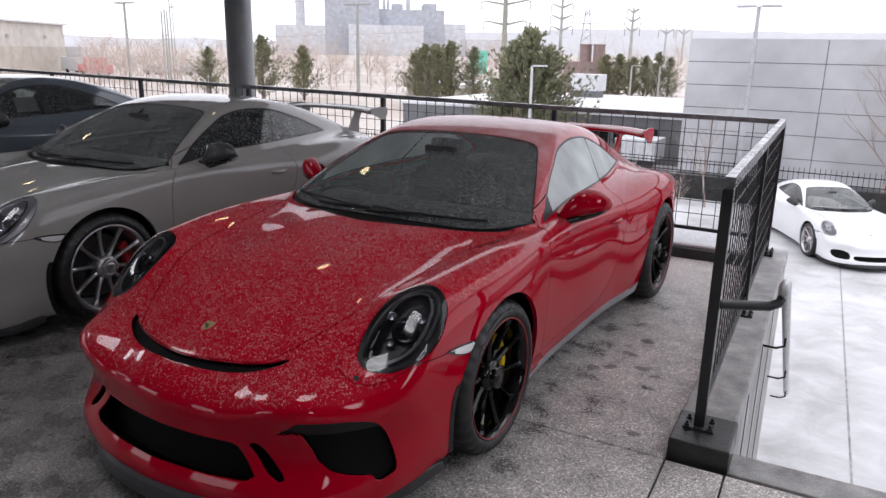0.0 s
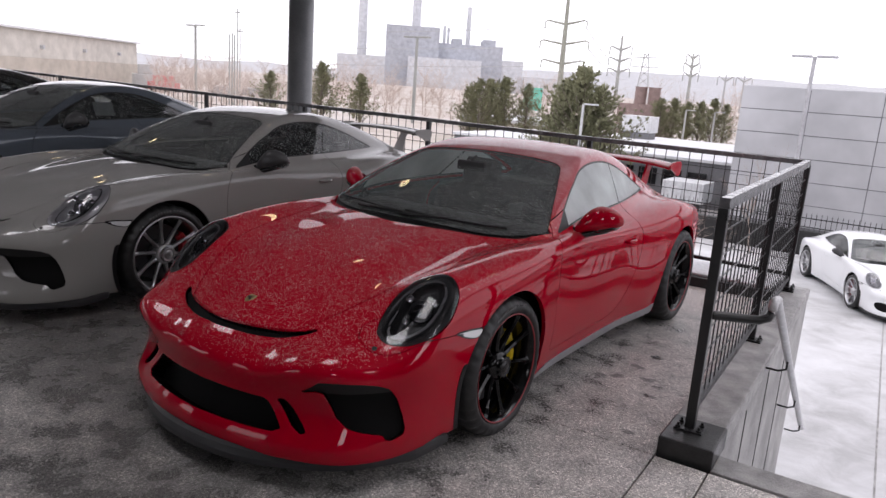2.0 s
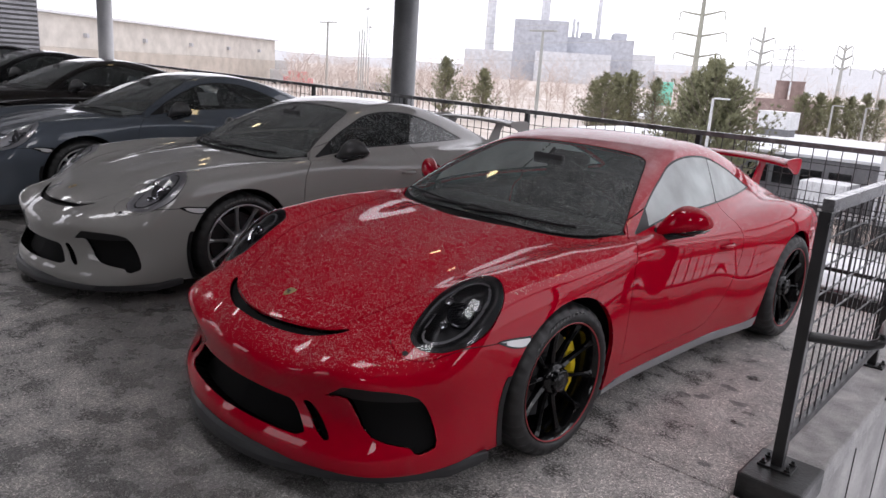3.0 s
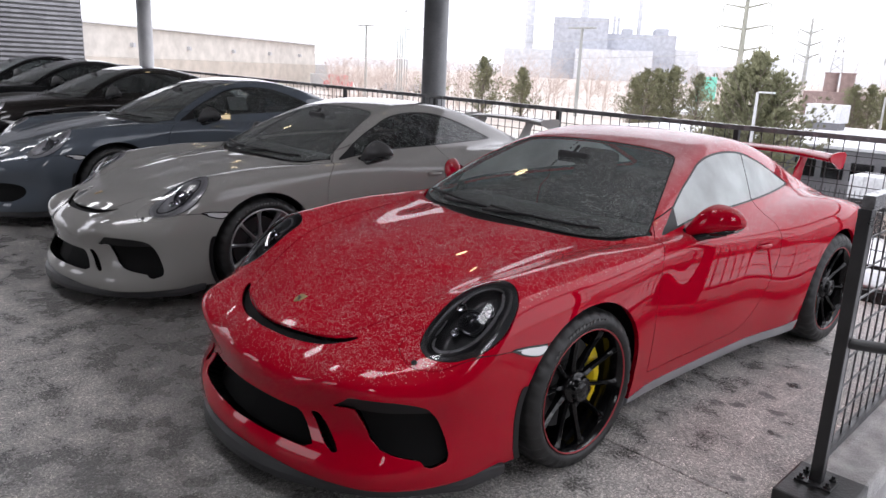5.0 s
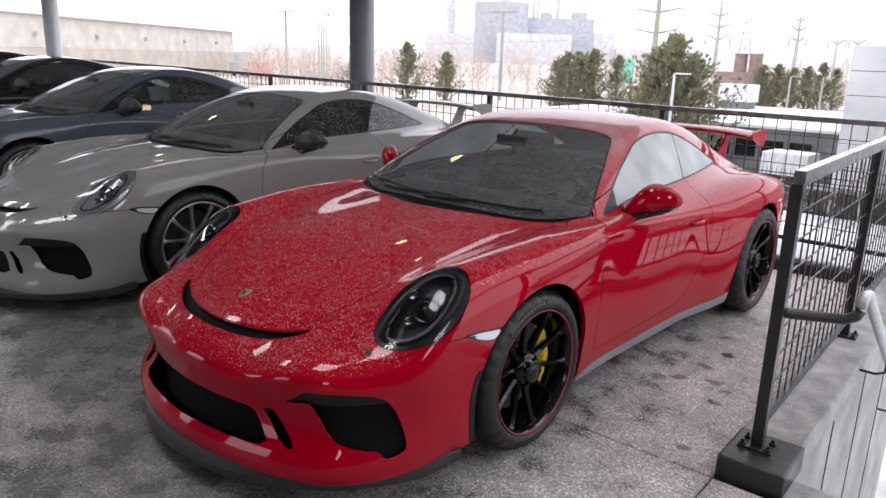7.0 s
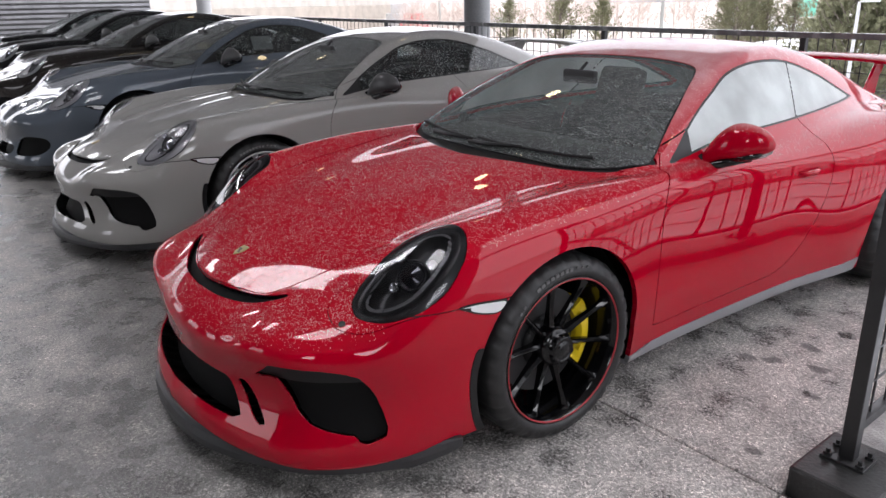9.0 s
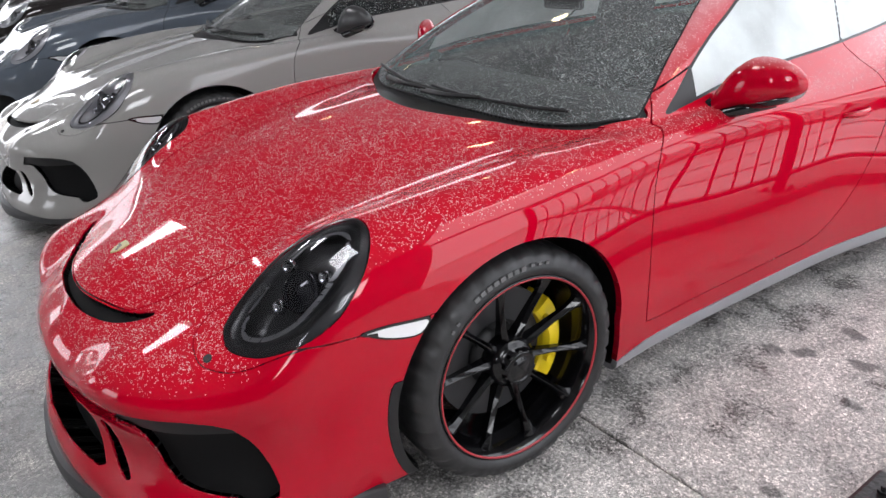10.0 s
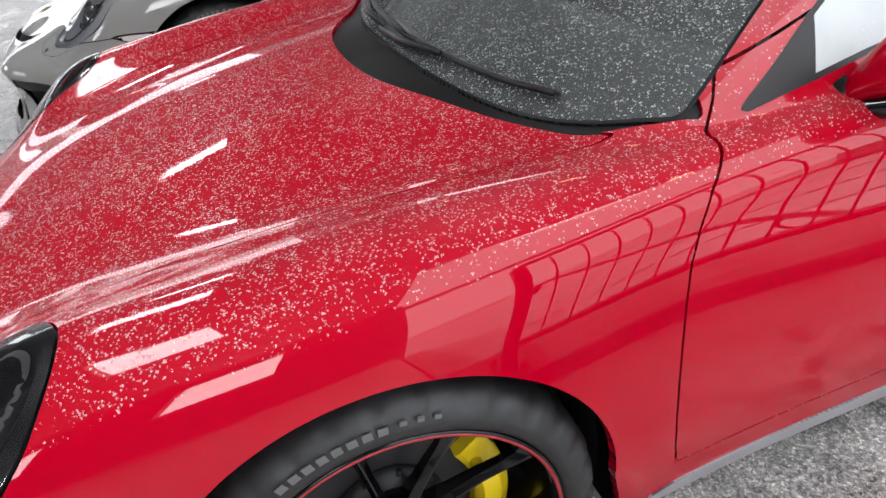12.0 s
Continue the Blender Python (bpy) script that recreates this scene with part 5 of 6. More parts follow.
repainted(road_car, pose(-8.5, 0.12, 0.113), "dark brown sports coupe, wet, parked in the row", {blue_paint: brown_paint}, ("window_paper",))
repainted(road_car, pose(-11.2, 0.15, 0.155), "black sports coupe, wet, parked in the row", {blue_paint: black_paint}, ("window_paper",))
repainted(road_car, pose(-13.9, 0.2, 0.197), "black sports coupe at the end of the row", {blue_paint: black_paint}, ("window_paper",))
big = Matrix.Diagonal((1.05, 1.2, 1.12, 1))
repainted(road_car, pose(1.95, 16.06, LOT, 0, 0, 27) @ big, "white fastback saloon parked in the snowy car park", {blue_paint: white_paint}, ("window_paper",))
repainted(road_car, pose(5.7, 16.3, LOT, 0, 0, 27) @ big, "dark grey fastback saloon parked in the snowy car park", {blue_paint: brown_paint}, ("window_paper",))


# ---------------------------------------------------------------- the covered deck
DECK = pose(1.514, 0.36, 0, 0, 0, 2.4) @ pose(-1.514, -0.36, 0)   # the deck lies a little askew to the red car


def deck_z(x):
    """The deck falls gently towards the stairs."""
    return -0.0155 * (x + 1.2) if x < -1.2 else 0.0


floor = tagged(new("floor"), "wet grey concrete parking deck dusted with slush", "floor", kind="structure")
xs = [-34, -21, -8.6, 1.512, 1.752, 4.6]
ys = [-10, -4.32, 0.335, 3.66]
for i in range(5):
    for j in range(3):
        if i >= 3 and j == 2:
            continue
        bm = bmesh.new()
        g = 0.004
        x0, x1, y0, y1 = xs[i] + g, xs[i + 1] - g, ys[j] + g, ys[j + 1] - g
        r = bmesh.ops.create_cube(bm, size=1)["verts"]
        for v in r:
            x, y = (x0, x1)[v.co.x > 0], (y0, y1)[v.co.y > 0]
            v.co = DECK @ Vector((x, y, deck_z(x) if v.co.z > 0 else -0.25))
        if x0 < -1.2 < x1:
            bmesh.ops.bisect_plane(bm, geom=list(bm.verts) + list(bm.edges) + list(bm.faces), plane_co=(-1.2, 0, 0), plane_no=(1, 0, 0))
            for v in bm.verts:
                if abs(v.co.x + 1.2) < 1e-4 and v.co.z > -0.2:
                    v.co.z = 0
        bmesh.ops.bevel(bm, geom=[e for e in bm.edges if all(v.co.z > -0.2 for v in e.verts) and len(e.link_faces) == 2 and e.calc_face_angle() > 1], offset=0.004, segments=1, affect="EDGES")
        part("slab", bm, concrete, floor)
bm = box(bmesh.new(), -34, -10, -0.35, 1.74, 3.66, -0.262, m=DECK)
box(bm, 1.74, -10, -0.35, 4.6, 0.34, -0.262, m=DECK)
part("slab_bed", bm, joint_dark, floor)
# the nosing of the stairs and the edge strip
bm = box(bmesh.new(), 1.76, 0.343, -0.25, 3.6, 0.52, 0.006, 0.006, DECK)
part("stair_nosing", bm, kerb_concrete, floor)

stairs = thing("stairs", "concrete stairs down to the car park, under snow", "stairs", kind="structure")
for i in range(14):
    bm = box(bmesh.new(), 1.77, 0.53 + 0.3 * i, LOT, 3.6, 0.83 + 0.3 * i, -0.18 * (i + 1), 0.008, DECK)
    part("step", bm, snowy_concrete, stairs)

kerb = thing("kerb_wall", "rough concrete upstand with a much darker near end", "kerb", kind="structure")
bm = box(bmesh.new(), 1.514, 0.362, -0.02, 1.757, 4.05, 0.086, 0.012, DECK)
part("kerb", bm, kerb_concrete, kerb)
# thin box over the kerb that makes its near end much darker
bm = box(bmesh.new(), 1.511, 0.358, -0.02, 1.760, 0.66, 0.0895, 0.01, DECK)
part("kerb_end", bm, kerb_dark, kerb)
bm = box(bmesh.new(), 1.53, 0.53, LOT - 0.2, 1.75, 4.05, -0.022, 0, DECK)
part("retaining_wall", bm, wall_concrete, kerb)
for k, y in enumerate((1.28, 2.05, 2.9)):
    bm = box(bmesh.new(), 1.7505, y, LOT, 1.754, y + 0.012, -0.05, 0, DECK)
    part("board_mark", bm, joint_dark, kerb)
back = thing("back_kerb", "low concrete kerb along the open side, snow on top", "kerb", kind="structure")
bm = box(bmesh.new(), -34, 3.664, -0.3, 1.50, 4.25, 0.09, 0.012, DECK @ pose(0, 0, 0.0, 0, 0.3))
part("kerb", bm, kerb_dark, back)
bm = bmesh.new()
box(bm, -34, 3.72, 0.088, 1.49, 4.24, 0.115, 0.012, DECK @ pose(0, 0, 0.0, 0, 0.3))
part("snow_cover", bm, snow, back)
bm = box(bmesh.new(), -34, 4.0, LOT - 0.2, 1.74, 4.2, -0.31, 0, DECK)
tagged(part("wall_north", bm, wall_concrete), "concrete wall below the deck's open side", "wall", kind="structure")


# ---------------------------------------------------------------- railings
def mesh_panel(rail, a, b, z0, z1, za, zb):
    """Welded wire mesh between two posts at plan points a and b; za, zb: floor levels at a and b."""
    a, b = Vector((*a, 0)), Vector((*b, 0))
    d = (b - a)
    n = max(2, round(d.length / 0.107))
    bm = bmesh.new()
    for i in range(1, n):
        f = i / n
        p = a + d * f
        z = za + (zb - za) * f
        bar(bm, (p.x, p.y, z + z0), (p.x, p.y, z + z1), 0.006, 0.006)
    m = round((z1 - z0) / 0.112)
    for j in range(1, m):
        h = z0 + (z1 - z0) * j / m
        bar(bm, (a.x, a.y, za + h), (b.x, b.y, zb + h), 0.006, 0.006)
    part("wire_mesh", bm, black_steel, rail)["kind"] = "stuff"


def railing(name, posts, label, over, twist):
    """posts: plan points with floor level; a post, foot plate and bolts at each, top and bottom rails and mesh between."""
    rail = thing(name, label, "railing")
    for (x, y, z) in posts:
        turn = Matrix.Translation((x, y, z)) @ Matrix.Rotation(radians(twist), 4, "Z")
        bm = box(bmesh.new(), -0.022, -0.022, 0.012, 0.022, 0.022, over - 0.02, 0.003, turn)
        p = part("post", bm, black_steel, rail)
        bm = box(bmesh.new(), -0.065, -0.05, 0, 0.065, 0.05, 0.012, 0.002, turn)
        part("foot_plate", bm, black_steel, p)
        for dx in (-0.048, 0.048):
            for dy in (-0.034, 0.034):
                bm = bmesh.new()
                rod(bm, (dx, dy, 0.01), (dx, dy, 0.034), 0.007, 6)
                rod(bm, (dx, dy, 0.012), (dx, dy, 0.021), 0.013, 6)
                part("bolt", bm, black_steel, p, at=turn)
    for (a, b) in zip(posts, posts[1:]):
        for h, w, d in ((over, 0.052, 0.04), (0.115, 0.03, 0.03)):
            bm = bmesh.new()
            bar(bm, (a[0], a[1], a[2] + h), (b[0], b[1], b[2] + h), d, w) if abs(b[0] - a[0]) < abs(b[1] - a[1]) else bar(bm, (a[0], a[1], a[2] + h), (b[0], b[1], b[2] + h), w, d)
            part("top_rail" if h == over else "bottom_rail", bm, rail_top if h == over else black_steel, rail)
        mesh_panel(rail, a[:2], b[:2], 0.13, over - 0.02, a[2], b[2])
    return rail


A = (1.603, 0.537)
C = (1.445, 3.80)
side_posts = [(A[0], A[1], 0.086), ((A[0] + C[0]) / 2, (A[1] + C[1]) / 2, 0.086), (C[0], C[1], 0.088)]
side = railing("side_railing", side_posts, "black steel railing with wire mesh, wet top rail, on a kerb", 1.085, 2.6)
# a bent grab bar at the near post
bm = tube(bmesh.new(), [(1.603, 0.537, 0.66), (1.63, 0.56, 0.655), (1.72, 0.62, 0.65), (1.80, 0.66, 0.65), (1.835, 0.68, 0.665), (1.845, 0.69, 0.69)], 0.021, 10)
part("rail_return", bm, black_steel, side, smooth=True)
back_posts = []
for i in range(17):
    x = 1.445 - 1.925 * i
    back_posts.append((x, 3.80 - 0.018 * max(0, i - 1), 0.115 + 0.0105 * max(0, -x)))
railing("back_railing", back_posts, "long black steel railing with wire mesh infill", 1.062, 0)
pipe = thing("handrail", "galvanised pipe handrail on wall brackets", "handrail")
bm = tube(bmesh.new(), [(1.845, 0.68, 0.70), (1.845, 0.70, 0.74), (1.848, 0.76, 0.735), (1.842, 0.9, 0.655), (1.78, 3.2, -0.73), (1.765, 3.75, -1.06)], 0.021, 12)
part("pipe", bm, galvanised, pipe, smooth=True)
for f in (0.28, 0.62, 0.93):
    p = Vector((1.842, 0.9, 0.655)).lerp(Vector((1.765, 3.75, -1.06)), f)
    bm = tube(bmesh.new(), [p, p + Vector((0, 0, -0.07)), p + Vector((-0.04, 0, -0.09)), p + Vector((-0.11, 0, -0.09))], 0.007, 6)
    part("bracket", bm, black_steel, pipe, smooth=True)


# ---------------------------------------------------------------- roof over the deck
ROOF_Z = 3.6
SKYLIGHTS = [(-15.65 + 3.95 * i, -2.05) for i in range(5)]
bm = bmesh.new()
cuts = sorted({-17.0, 2.1, 4.8, *[x for x, _ in SKYLIGHTS], *[x + 1.1 for x, _ in SKYLIGHTS]})


def ribs(bm, x0, x1, y0, y1):
    """Trapezoid roof sheeting, ribs along x."""
    y, rows = y0, []
    while y < y1 - 0.001:
        for dy, dz in ((0, 0), (0.05, 0), (0.065, 0.04), (0.135, 0.04)):
            rows.append((min(y + dy, y1), dz))
        y += 0.15
    rows.append((y1, 0))
    vs = [[bm.verts.new((x, yy, ROOF_Z + zz)) for x in (x0, x1)] for yy, zz in rows]
    for p, q in zip(vs, vs[1:]):
        bm.faces.new((p[0], q[0], q[1], p[1]))


for a, b in zip(cuts, cuts[1:]):
    open_bay = any(abs(a - x) < 1e-6 for x, _ in SKYLIGHTS)
    if open_bay:
        ribs(bm, a, b, -10, -2.05)
        ribs(bm, a, b, -1.0, 4.9)
    else:
        ribs(bm, a, b, -10, 4.9 if a < 2.05 else 0.5)
tagged(part("ceiling", bm, deck_metal), "ribbed metal roof deck", "ceiling", kind="structure")
bm = box(bmesh.new(), -17, -10, ROOF_Z + 0.06, 4.8, -2.05, ROOF_Z + 0.2)
box(bm, -17, -1.0, ROOF_Z + 0.06, 2.1, 4.9, ROOF_Z + 0.2)
box(bm, 2.1, -1.0, ROOF_Z + 0.06, 4.8, 0.5, ROOF_Z + 0.2)
for a, b in zip(cuts, cuts[1:]):
    if not any(abs(a - x) < 1e-6 for x, _ in SKYLIGHTS):
        box(bm, a, -2.05, ROOF_Z + 0.06, b, -1.0, ROOF_Z + 0.2)
tagged(part("roof", bm, deck_metal), "roof above the parking deck", "roof", kind="structure")
for i in range(5):
    x = -15.3 + 5.15 * i - 0.2
    bm = bmesh.new()
    box(bm, x - 0.07, -9.8, ROOF_Z - 0.26, x + 0.07, 4.8, ROOF_Z - 0.245)
    box(bm, x - 0.006, -9.8, ROOF_Z - 0.245, x + 0.006, 4.8, ROOF_Z - 0.02)
    box(bm, x - 0.07, -9.8, ROOF_Z - 0.02, x + 0.07, 4.8, ROOF_Z - 0.004)
    tagged(part("roof_beam", bm, beam_steel), "grey steel roof beam under the ribbed deck", "beam", "roof beams", "structure")
for y in (4.75,):
    bm = box(bmesh.new(), -17, y, ROOF_Z - 0.3, 2.1, y + 0.12, ROOF_Z + 0.2)
    tagged(part("edge_beam", bm, beam_steel), "grey steel edge beam of the roof", "beam", "edge beams", "structure")
for x in (-5.02, -15.35):
    col = thing("column", "round dark grey steel column behind the railing" if x > -10 else "round pale grey steel column behind the railing", "column", "columns", "structure")
    bm = bmesh.new()
    rod(bm, (x, 4.33, LOT), (x, 4.33, ROOF_Z - 0.26), 0.165, 40)
    part("shaft", bm, column_dark if x > -10 else column_pale, col, smooth=True)
# warm lamps under the roof
for x in (-7.85, -2.95, 1.9):
    lamp = thing("ceiling_lamp", "small warm ceiling lamp in a metal can", "lamp", "ceiling lamps")
    bm = lathe(bmesh.new(), [(ROOF_Z, 0.10), (ROOF_Z - 0.16, 0.12), (ROOF_Z - 0.16, 0.105), (ROOF_Z - 0.02, 0.09)], 24, "Z", pose(x, 2.5, 0))
    part("can", bm, beam_steel, lamp, smooth=True)
    bm = lathe(bmesh.new(), [(ROOF_Z - 0.15, 0.103), (ROOF_Z - 0.152, 0.001)], 24, "Z", pose(x, 2.5, 0))
    part("bulb", bm, warm_glow, lamp)
# added area lamps that brighten the deck, in the roof openings and the unseen walls' openings
def fill_lamp(name, at, target, wide, tall, power):
    d = bpy.data.lights.new(name, "AREA")
    d.shape, d.size, d.size_y, d.energy, d.color = "RECTANGLE", wide, tall, power, (1.0, 0.995, 0.985)
    new(name, d).matrix_basis = look(at, target)


for x, y in SKYLIGHTS:
    fill_lamp("skylight_daylight", (x + 0.55, y + 0.525, ROOF_Z + 0.15), (x + 0.55, y + 0.5251, 0), 1.05, 1.0, 18)
for i in range(4):
    x = -27.6 + 8.2 * i
    fill_lamp("opening_daylight", (x, -10.1, 1.8), (x, 0, 1.8), 3.5, 2.5, 8)
for y in (-5.6, -1.55):
    fill_lamp("opening_daylight", (4.7, y, 2.4), (0, y, 2.4), 1.25, 1.35, 16)
# walls that close the deck; south and east are unseen, added to shape the light
bm = box(bmesh.new(), -34, -10.2, -0.3, 4.6, -10.0, 0.5)
box(bm, -34, -10.2, 3.1, 4.6, -10.0, 3.6)
for i in range(5):
    box(bm, -34 + 8.2 * i, -10.2, 0.5, -29.4 + 8.2 * i if i < 4 else 4.6, -10.0, 3.1)
tagged(part("wall_south", bm, dark_wall), "unseen grey wall added behind the deck, its openings set for the light", "wall", kind="structure")
bm = box(bmesh.new(), 4.6, -10.2, -0.3, 4.8, 0.6, 1.7)
box(bm, 4.6, -10.2, 3.1, 4.8, 0.6, 3.6)
for y0, y1 in ((-10.2, -6.25), (-4.95, -2.2), (-0.9, 0.6)):
    box(bm, 4.6, y0, 1.7, 4.8, y1, 3.1)
tagged(part("wall_east", bm, dark_wall), "unseen grey wall added beside the deck, its openings set for the light", "wall", kind="structure")
wing_wall = thing("wall_west", "grey wall of horizontal ribbed metal siding", "wall", kind="structure")
bm = box(bmesh.new(), -22.2, 0.4, -0.3, -21.0, 4.6, 6.5)
part("wall_core", bm, dark_wall, wing_wall)
bm = bmesh.new()
z = 0.0
while z < 6.4:
    box(bm, -21.0, 0.4, z, -20.955, 4.6, z + 0.07)
    z += 0.13
part("siding", bm, siding_grey, wing_wall)["kind"] = "stuff"


# ---------------------------------------------------------------- the car park and what lies beyond
EYE = Vector((2.39, -2.87, 1.62))


def off(a, d):
    """A plan point d metres from EYE, the camera's place at 1.5 s; a = sideways over ahead, chosen to fit its view."""
    k = d / math.hypot(1, a)
    return EYE.x + a * k, EYE.y + k


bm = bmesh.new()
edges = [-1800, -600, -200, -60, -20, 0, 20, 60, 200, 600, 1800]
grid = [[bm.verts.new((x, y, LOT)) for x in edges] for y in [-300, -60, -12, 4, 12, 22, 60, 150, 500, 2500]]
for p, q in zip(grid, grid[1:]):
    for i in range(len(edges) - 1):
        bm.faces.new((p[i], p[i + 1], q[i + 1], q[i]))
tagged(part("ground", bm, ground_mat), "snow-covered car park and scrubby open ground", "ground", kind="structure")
# joints in the car park's paving
for x in (2.47, 8.2):
    bm = box(bmesh.new(), x - 0.012, 5.0, LOT, x + 0.012, 21, LOT + 0.004, 0, pose(0, 0, 0, 0, 0, 3.4) @ pose(0.3, 0, 0))
    tagged(part("paving_joint", bm, kerb_concrete), "thin joint in the snowy paving", "joint", kind="structure")

# grey panelled building
hall = thing("panelled_building", "grey building clad in large flat metal panels", "building")
X0, Y0, HT = -3.83, 24.0, 5.02
bm = box(bmesh.new(), X0 + 0.02, Y0 + 0.03, LOT, 24, Y0 + 25, LOT + HT - 0.03)
part("wall", bm, facade_dark, hall)
bm = box(bmesh.new(), X0, Y0 + 0.5, LOT + HT - 0.03, 24, Y0 + 25, LOT + HT + 0.02)
part("roof", bm, snow, hall)
tile = None
for i in range(12):
    for j in range(6):
        w, h = 2.14, 0.766
        if tile is None:
            bm = box(bmesh.new(), 0.012, 0, 0.012, w - 0.012, 0.04, h - 0.012, 0.004)
            first = part("panel", bm, panel_grey, hall)
            tile = first.data
            o = first
        else:
            o = new("panel", tile)
            o.parent = hall
        o.matrix_basis = pose(X0 + w * i, Y0, LOT + HT - h * (j + 1))
for j in range(6):
    for k in range(3):
        o = new("panel", tile)
        o.parent = hall
        o.matrix_basis = pose(X0, Y0 + 2.16 * k + 2.16, LOT + HT - 0.766 * (j + 1), 0, 0, -90)

# dark wall and picket fence in front of it
fence = thing("picket_fence", "black picket fence on a low dark wall", "fence")
bm = box(bmesh.new(), -16, 21.2, LOT, 24, 21.45, LOT + 0.75, 0.02)
part("wall", bm, kerb_dark, fence)
for z in (0.85, 1.12):
    bm = box(bmesh.new(), -16, 21.3, LOT + z, 24, 21.33, LOT + z + 0.03)
    part("fence_rail", bm, black_steel, fence)
spike = None
for i in range(280):
    if spike is None:
        bm = bmesh.new()
        bar(bm, (0, 0, 0), (0, 0, 0.5), 0.016, 0.016)
        rod(bm, (0, 0, 0.5), (0, 0, 0.58), 0.012, 4, 0.001)
        o = part("picket", bm, black_steel, fence)
        spike = o.data
    else:
        o = new("picket", spike)
        o.parent = fence
    o.matrix_basis = pose(-16 + 0.142 * i, 21.28, LOT + 0.73)

# low dark building with a snowy roof, and what stands before it
shop = thing("low_building", "low dark building with a snow-covered flat roof", "building")
bm = box(bmesh.new(), -18.4, 28, LOT, -4.6, 42, -0.85)
part("wall", bm, facade_dark, shop)
bm = box(bmesh.new(), -18.5, 27.9, -0.85, -4.5, 42.1, -0.72, 0.03)
part("roof", bm, snow, shop)
for i in range(4):
    bm = box(bmesh.new(), -9.6 + 1.05 * i, 27.93, LOT + 0.75, -8.8 + 1.05 * i, 28, LOT + 1.45, 0.01)
    part("window", bm, gloss_black, shop)
van = thing("box_trailer", "white box trailer parked by the low building", "trailer")
bm = box(bmesh.new(), -6.6, 25.3, LOT + 0.5, -5.0, 26.8, LOT + 1.3, 0.03)
part("box", bm, white_box, van)
for i in range(5):
    bm = box(bmesh.new(), -6.5 + 0.35 * i, 25.28, LOT + 0.52, -6.47 + 0.35 * i, 25.3, LOT + 1.28)
    part("rib", bm, pole_grey, van)
for x in (-6.2, -5.4):
    bm = lathe(bmesh.new(), [(25.35, 0.001), (25.35, 0.3), (25.55, 0.3), (25.55, 0.001)], 20, "X", Matrix(((0, 1, 0, x), (1, 0, 0, 0), (0, 0, 1, LOT + 0.3), (0, 0, 0, 1))))
    part("tyre", bm, tyre_rubber, van)
unit_box = thing("roof_unit", "pale rooftop air unit on the snowy roof", "roof unit")
x, y = -12.6, 38.6
bm = box(bmesh.new(), x - 0.9, y - 0.6, -0.35, x + 0.9, y + 0.6, 0.58, 0.03)
part("casing", bm, white_box, unit_box)
bm = box(bmesh.new(), x - 0.8, y - 0.5, -0.722, x + 0.8, y + 0.5, -0.35)
part("base", bm, facade_dark, unit_box)

# a further roof and a plant with two brown tanks
shed = thing("far_shed", "low shed under snow beyond the roofs", "building")
x, y = -33.0, 58.0
bm = box(bmesh.new(), x - 5, y, LOT, x + 7, y + 12, -1.6)
part("wall", bm, tan_wall_low, shed)
bm = box(bmesh.new(), x - 5.2, y - 0.2, -1.6, x + 7.2, y + 12.2, -1.3, 0.05)
part("roof", bm, snow, shed)
tanks = thing("cooling_plant", "rusty brown cooling plant with two round tanks", "plant")
x, y = -24.0, 70.0
bm = box(bmesh.new(), x - 2.6, y, LOT, x + 2.4, y + 3, 0.95)
part("base", bm, rust_brown, tanks)
for dx in (-0.72, 0.72):
    bm = bmesh.new()
    rod(bm, (x + dx, y + 1.2, 0.95), (x + dx, y + 1.2, 2.6), 0.6, 18)
    rod(bm, (x + dx, y + 1.2, 2.6), (x + dx, y + 1.2, 2.7), 0.66, 18)
    part("tank", bm, rust_brown, tanks)


# trees
def pine(rng, h, spread):
    """A pine: trunk, limbs and a crown of needle tufts with gaps."""
    wood, leaf = bmesh.new(), bmesh.new()
    tube(wood, [(0, 0, 0), (0.02 * h, 0, 0.5 * h), (0, 0.01 * h, 0.97 * h)], [0.028 * h, 0.018 * h, 0.004 * h], 7)
    n = 120
    for i in range(n):
        f = (i + rng.random()) / n
        z = h * (0.06 + 0.9 * f)
        r = spread * h * (1 - f) ** 0.85 * rng.uniform(0.3, 1.1) + 0.015 * h
        a = rng.uniform(0, 2 * math.pi)
        tip = Vector((r * math.cos(a), r * math.sin(a), z + r * rng.uniform(0.4, 1.1)))
        root = Vector((0, 0, z - 0.1 * r))
        if i % 2 == 0:
            tube(wood, [root, tip], [0.006 * h, 0.002 * h], 4)
        for k in range(16):
            p = root.lerp(tip, 0.25 + 0.75 * (k + rng.random()) / 16) + Vector([rng.gauss(0, 0.02 * h) for _ in range(3)])
            out = (tip - root).normalized()
            s = h * rng.uniform(0.022, 0.042)
            for _ in range(8):
                d = (out + Vector((rng.gauss(0, 0.6), rng.gauss(0, 0.6), rng.gauss(0.45, 0.5)))).normalized()
                e = d.orthogonal().normalized() * s * 0.13
                leaf.faces.new([leaf.verts.new(q) for q in (p - e, p + e, p + d * s)])
    return wood, leaf


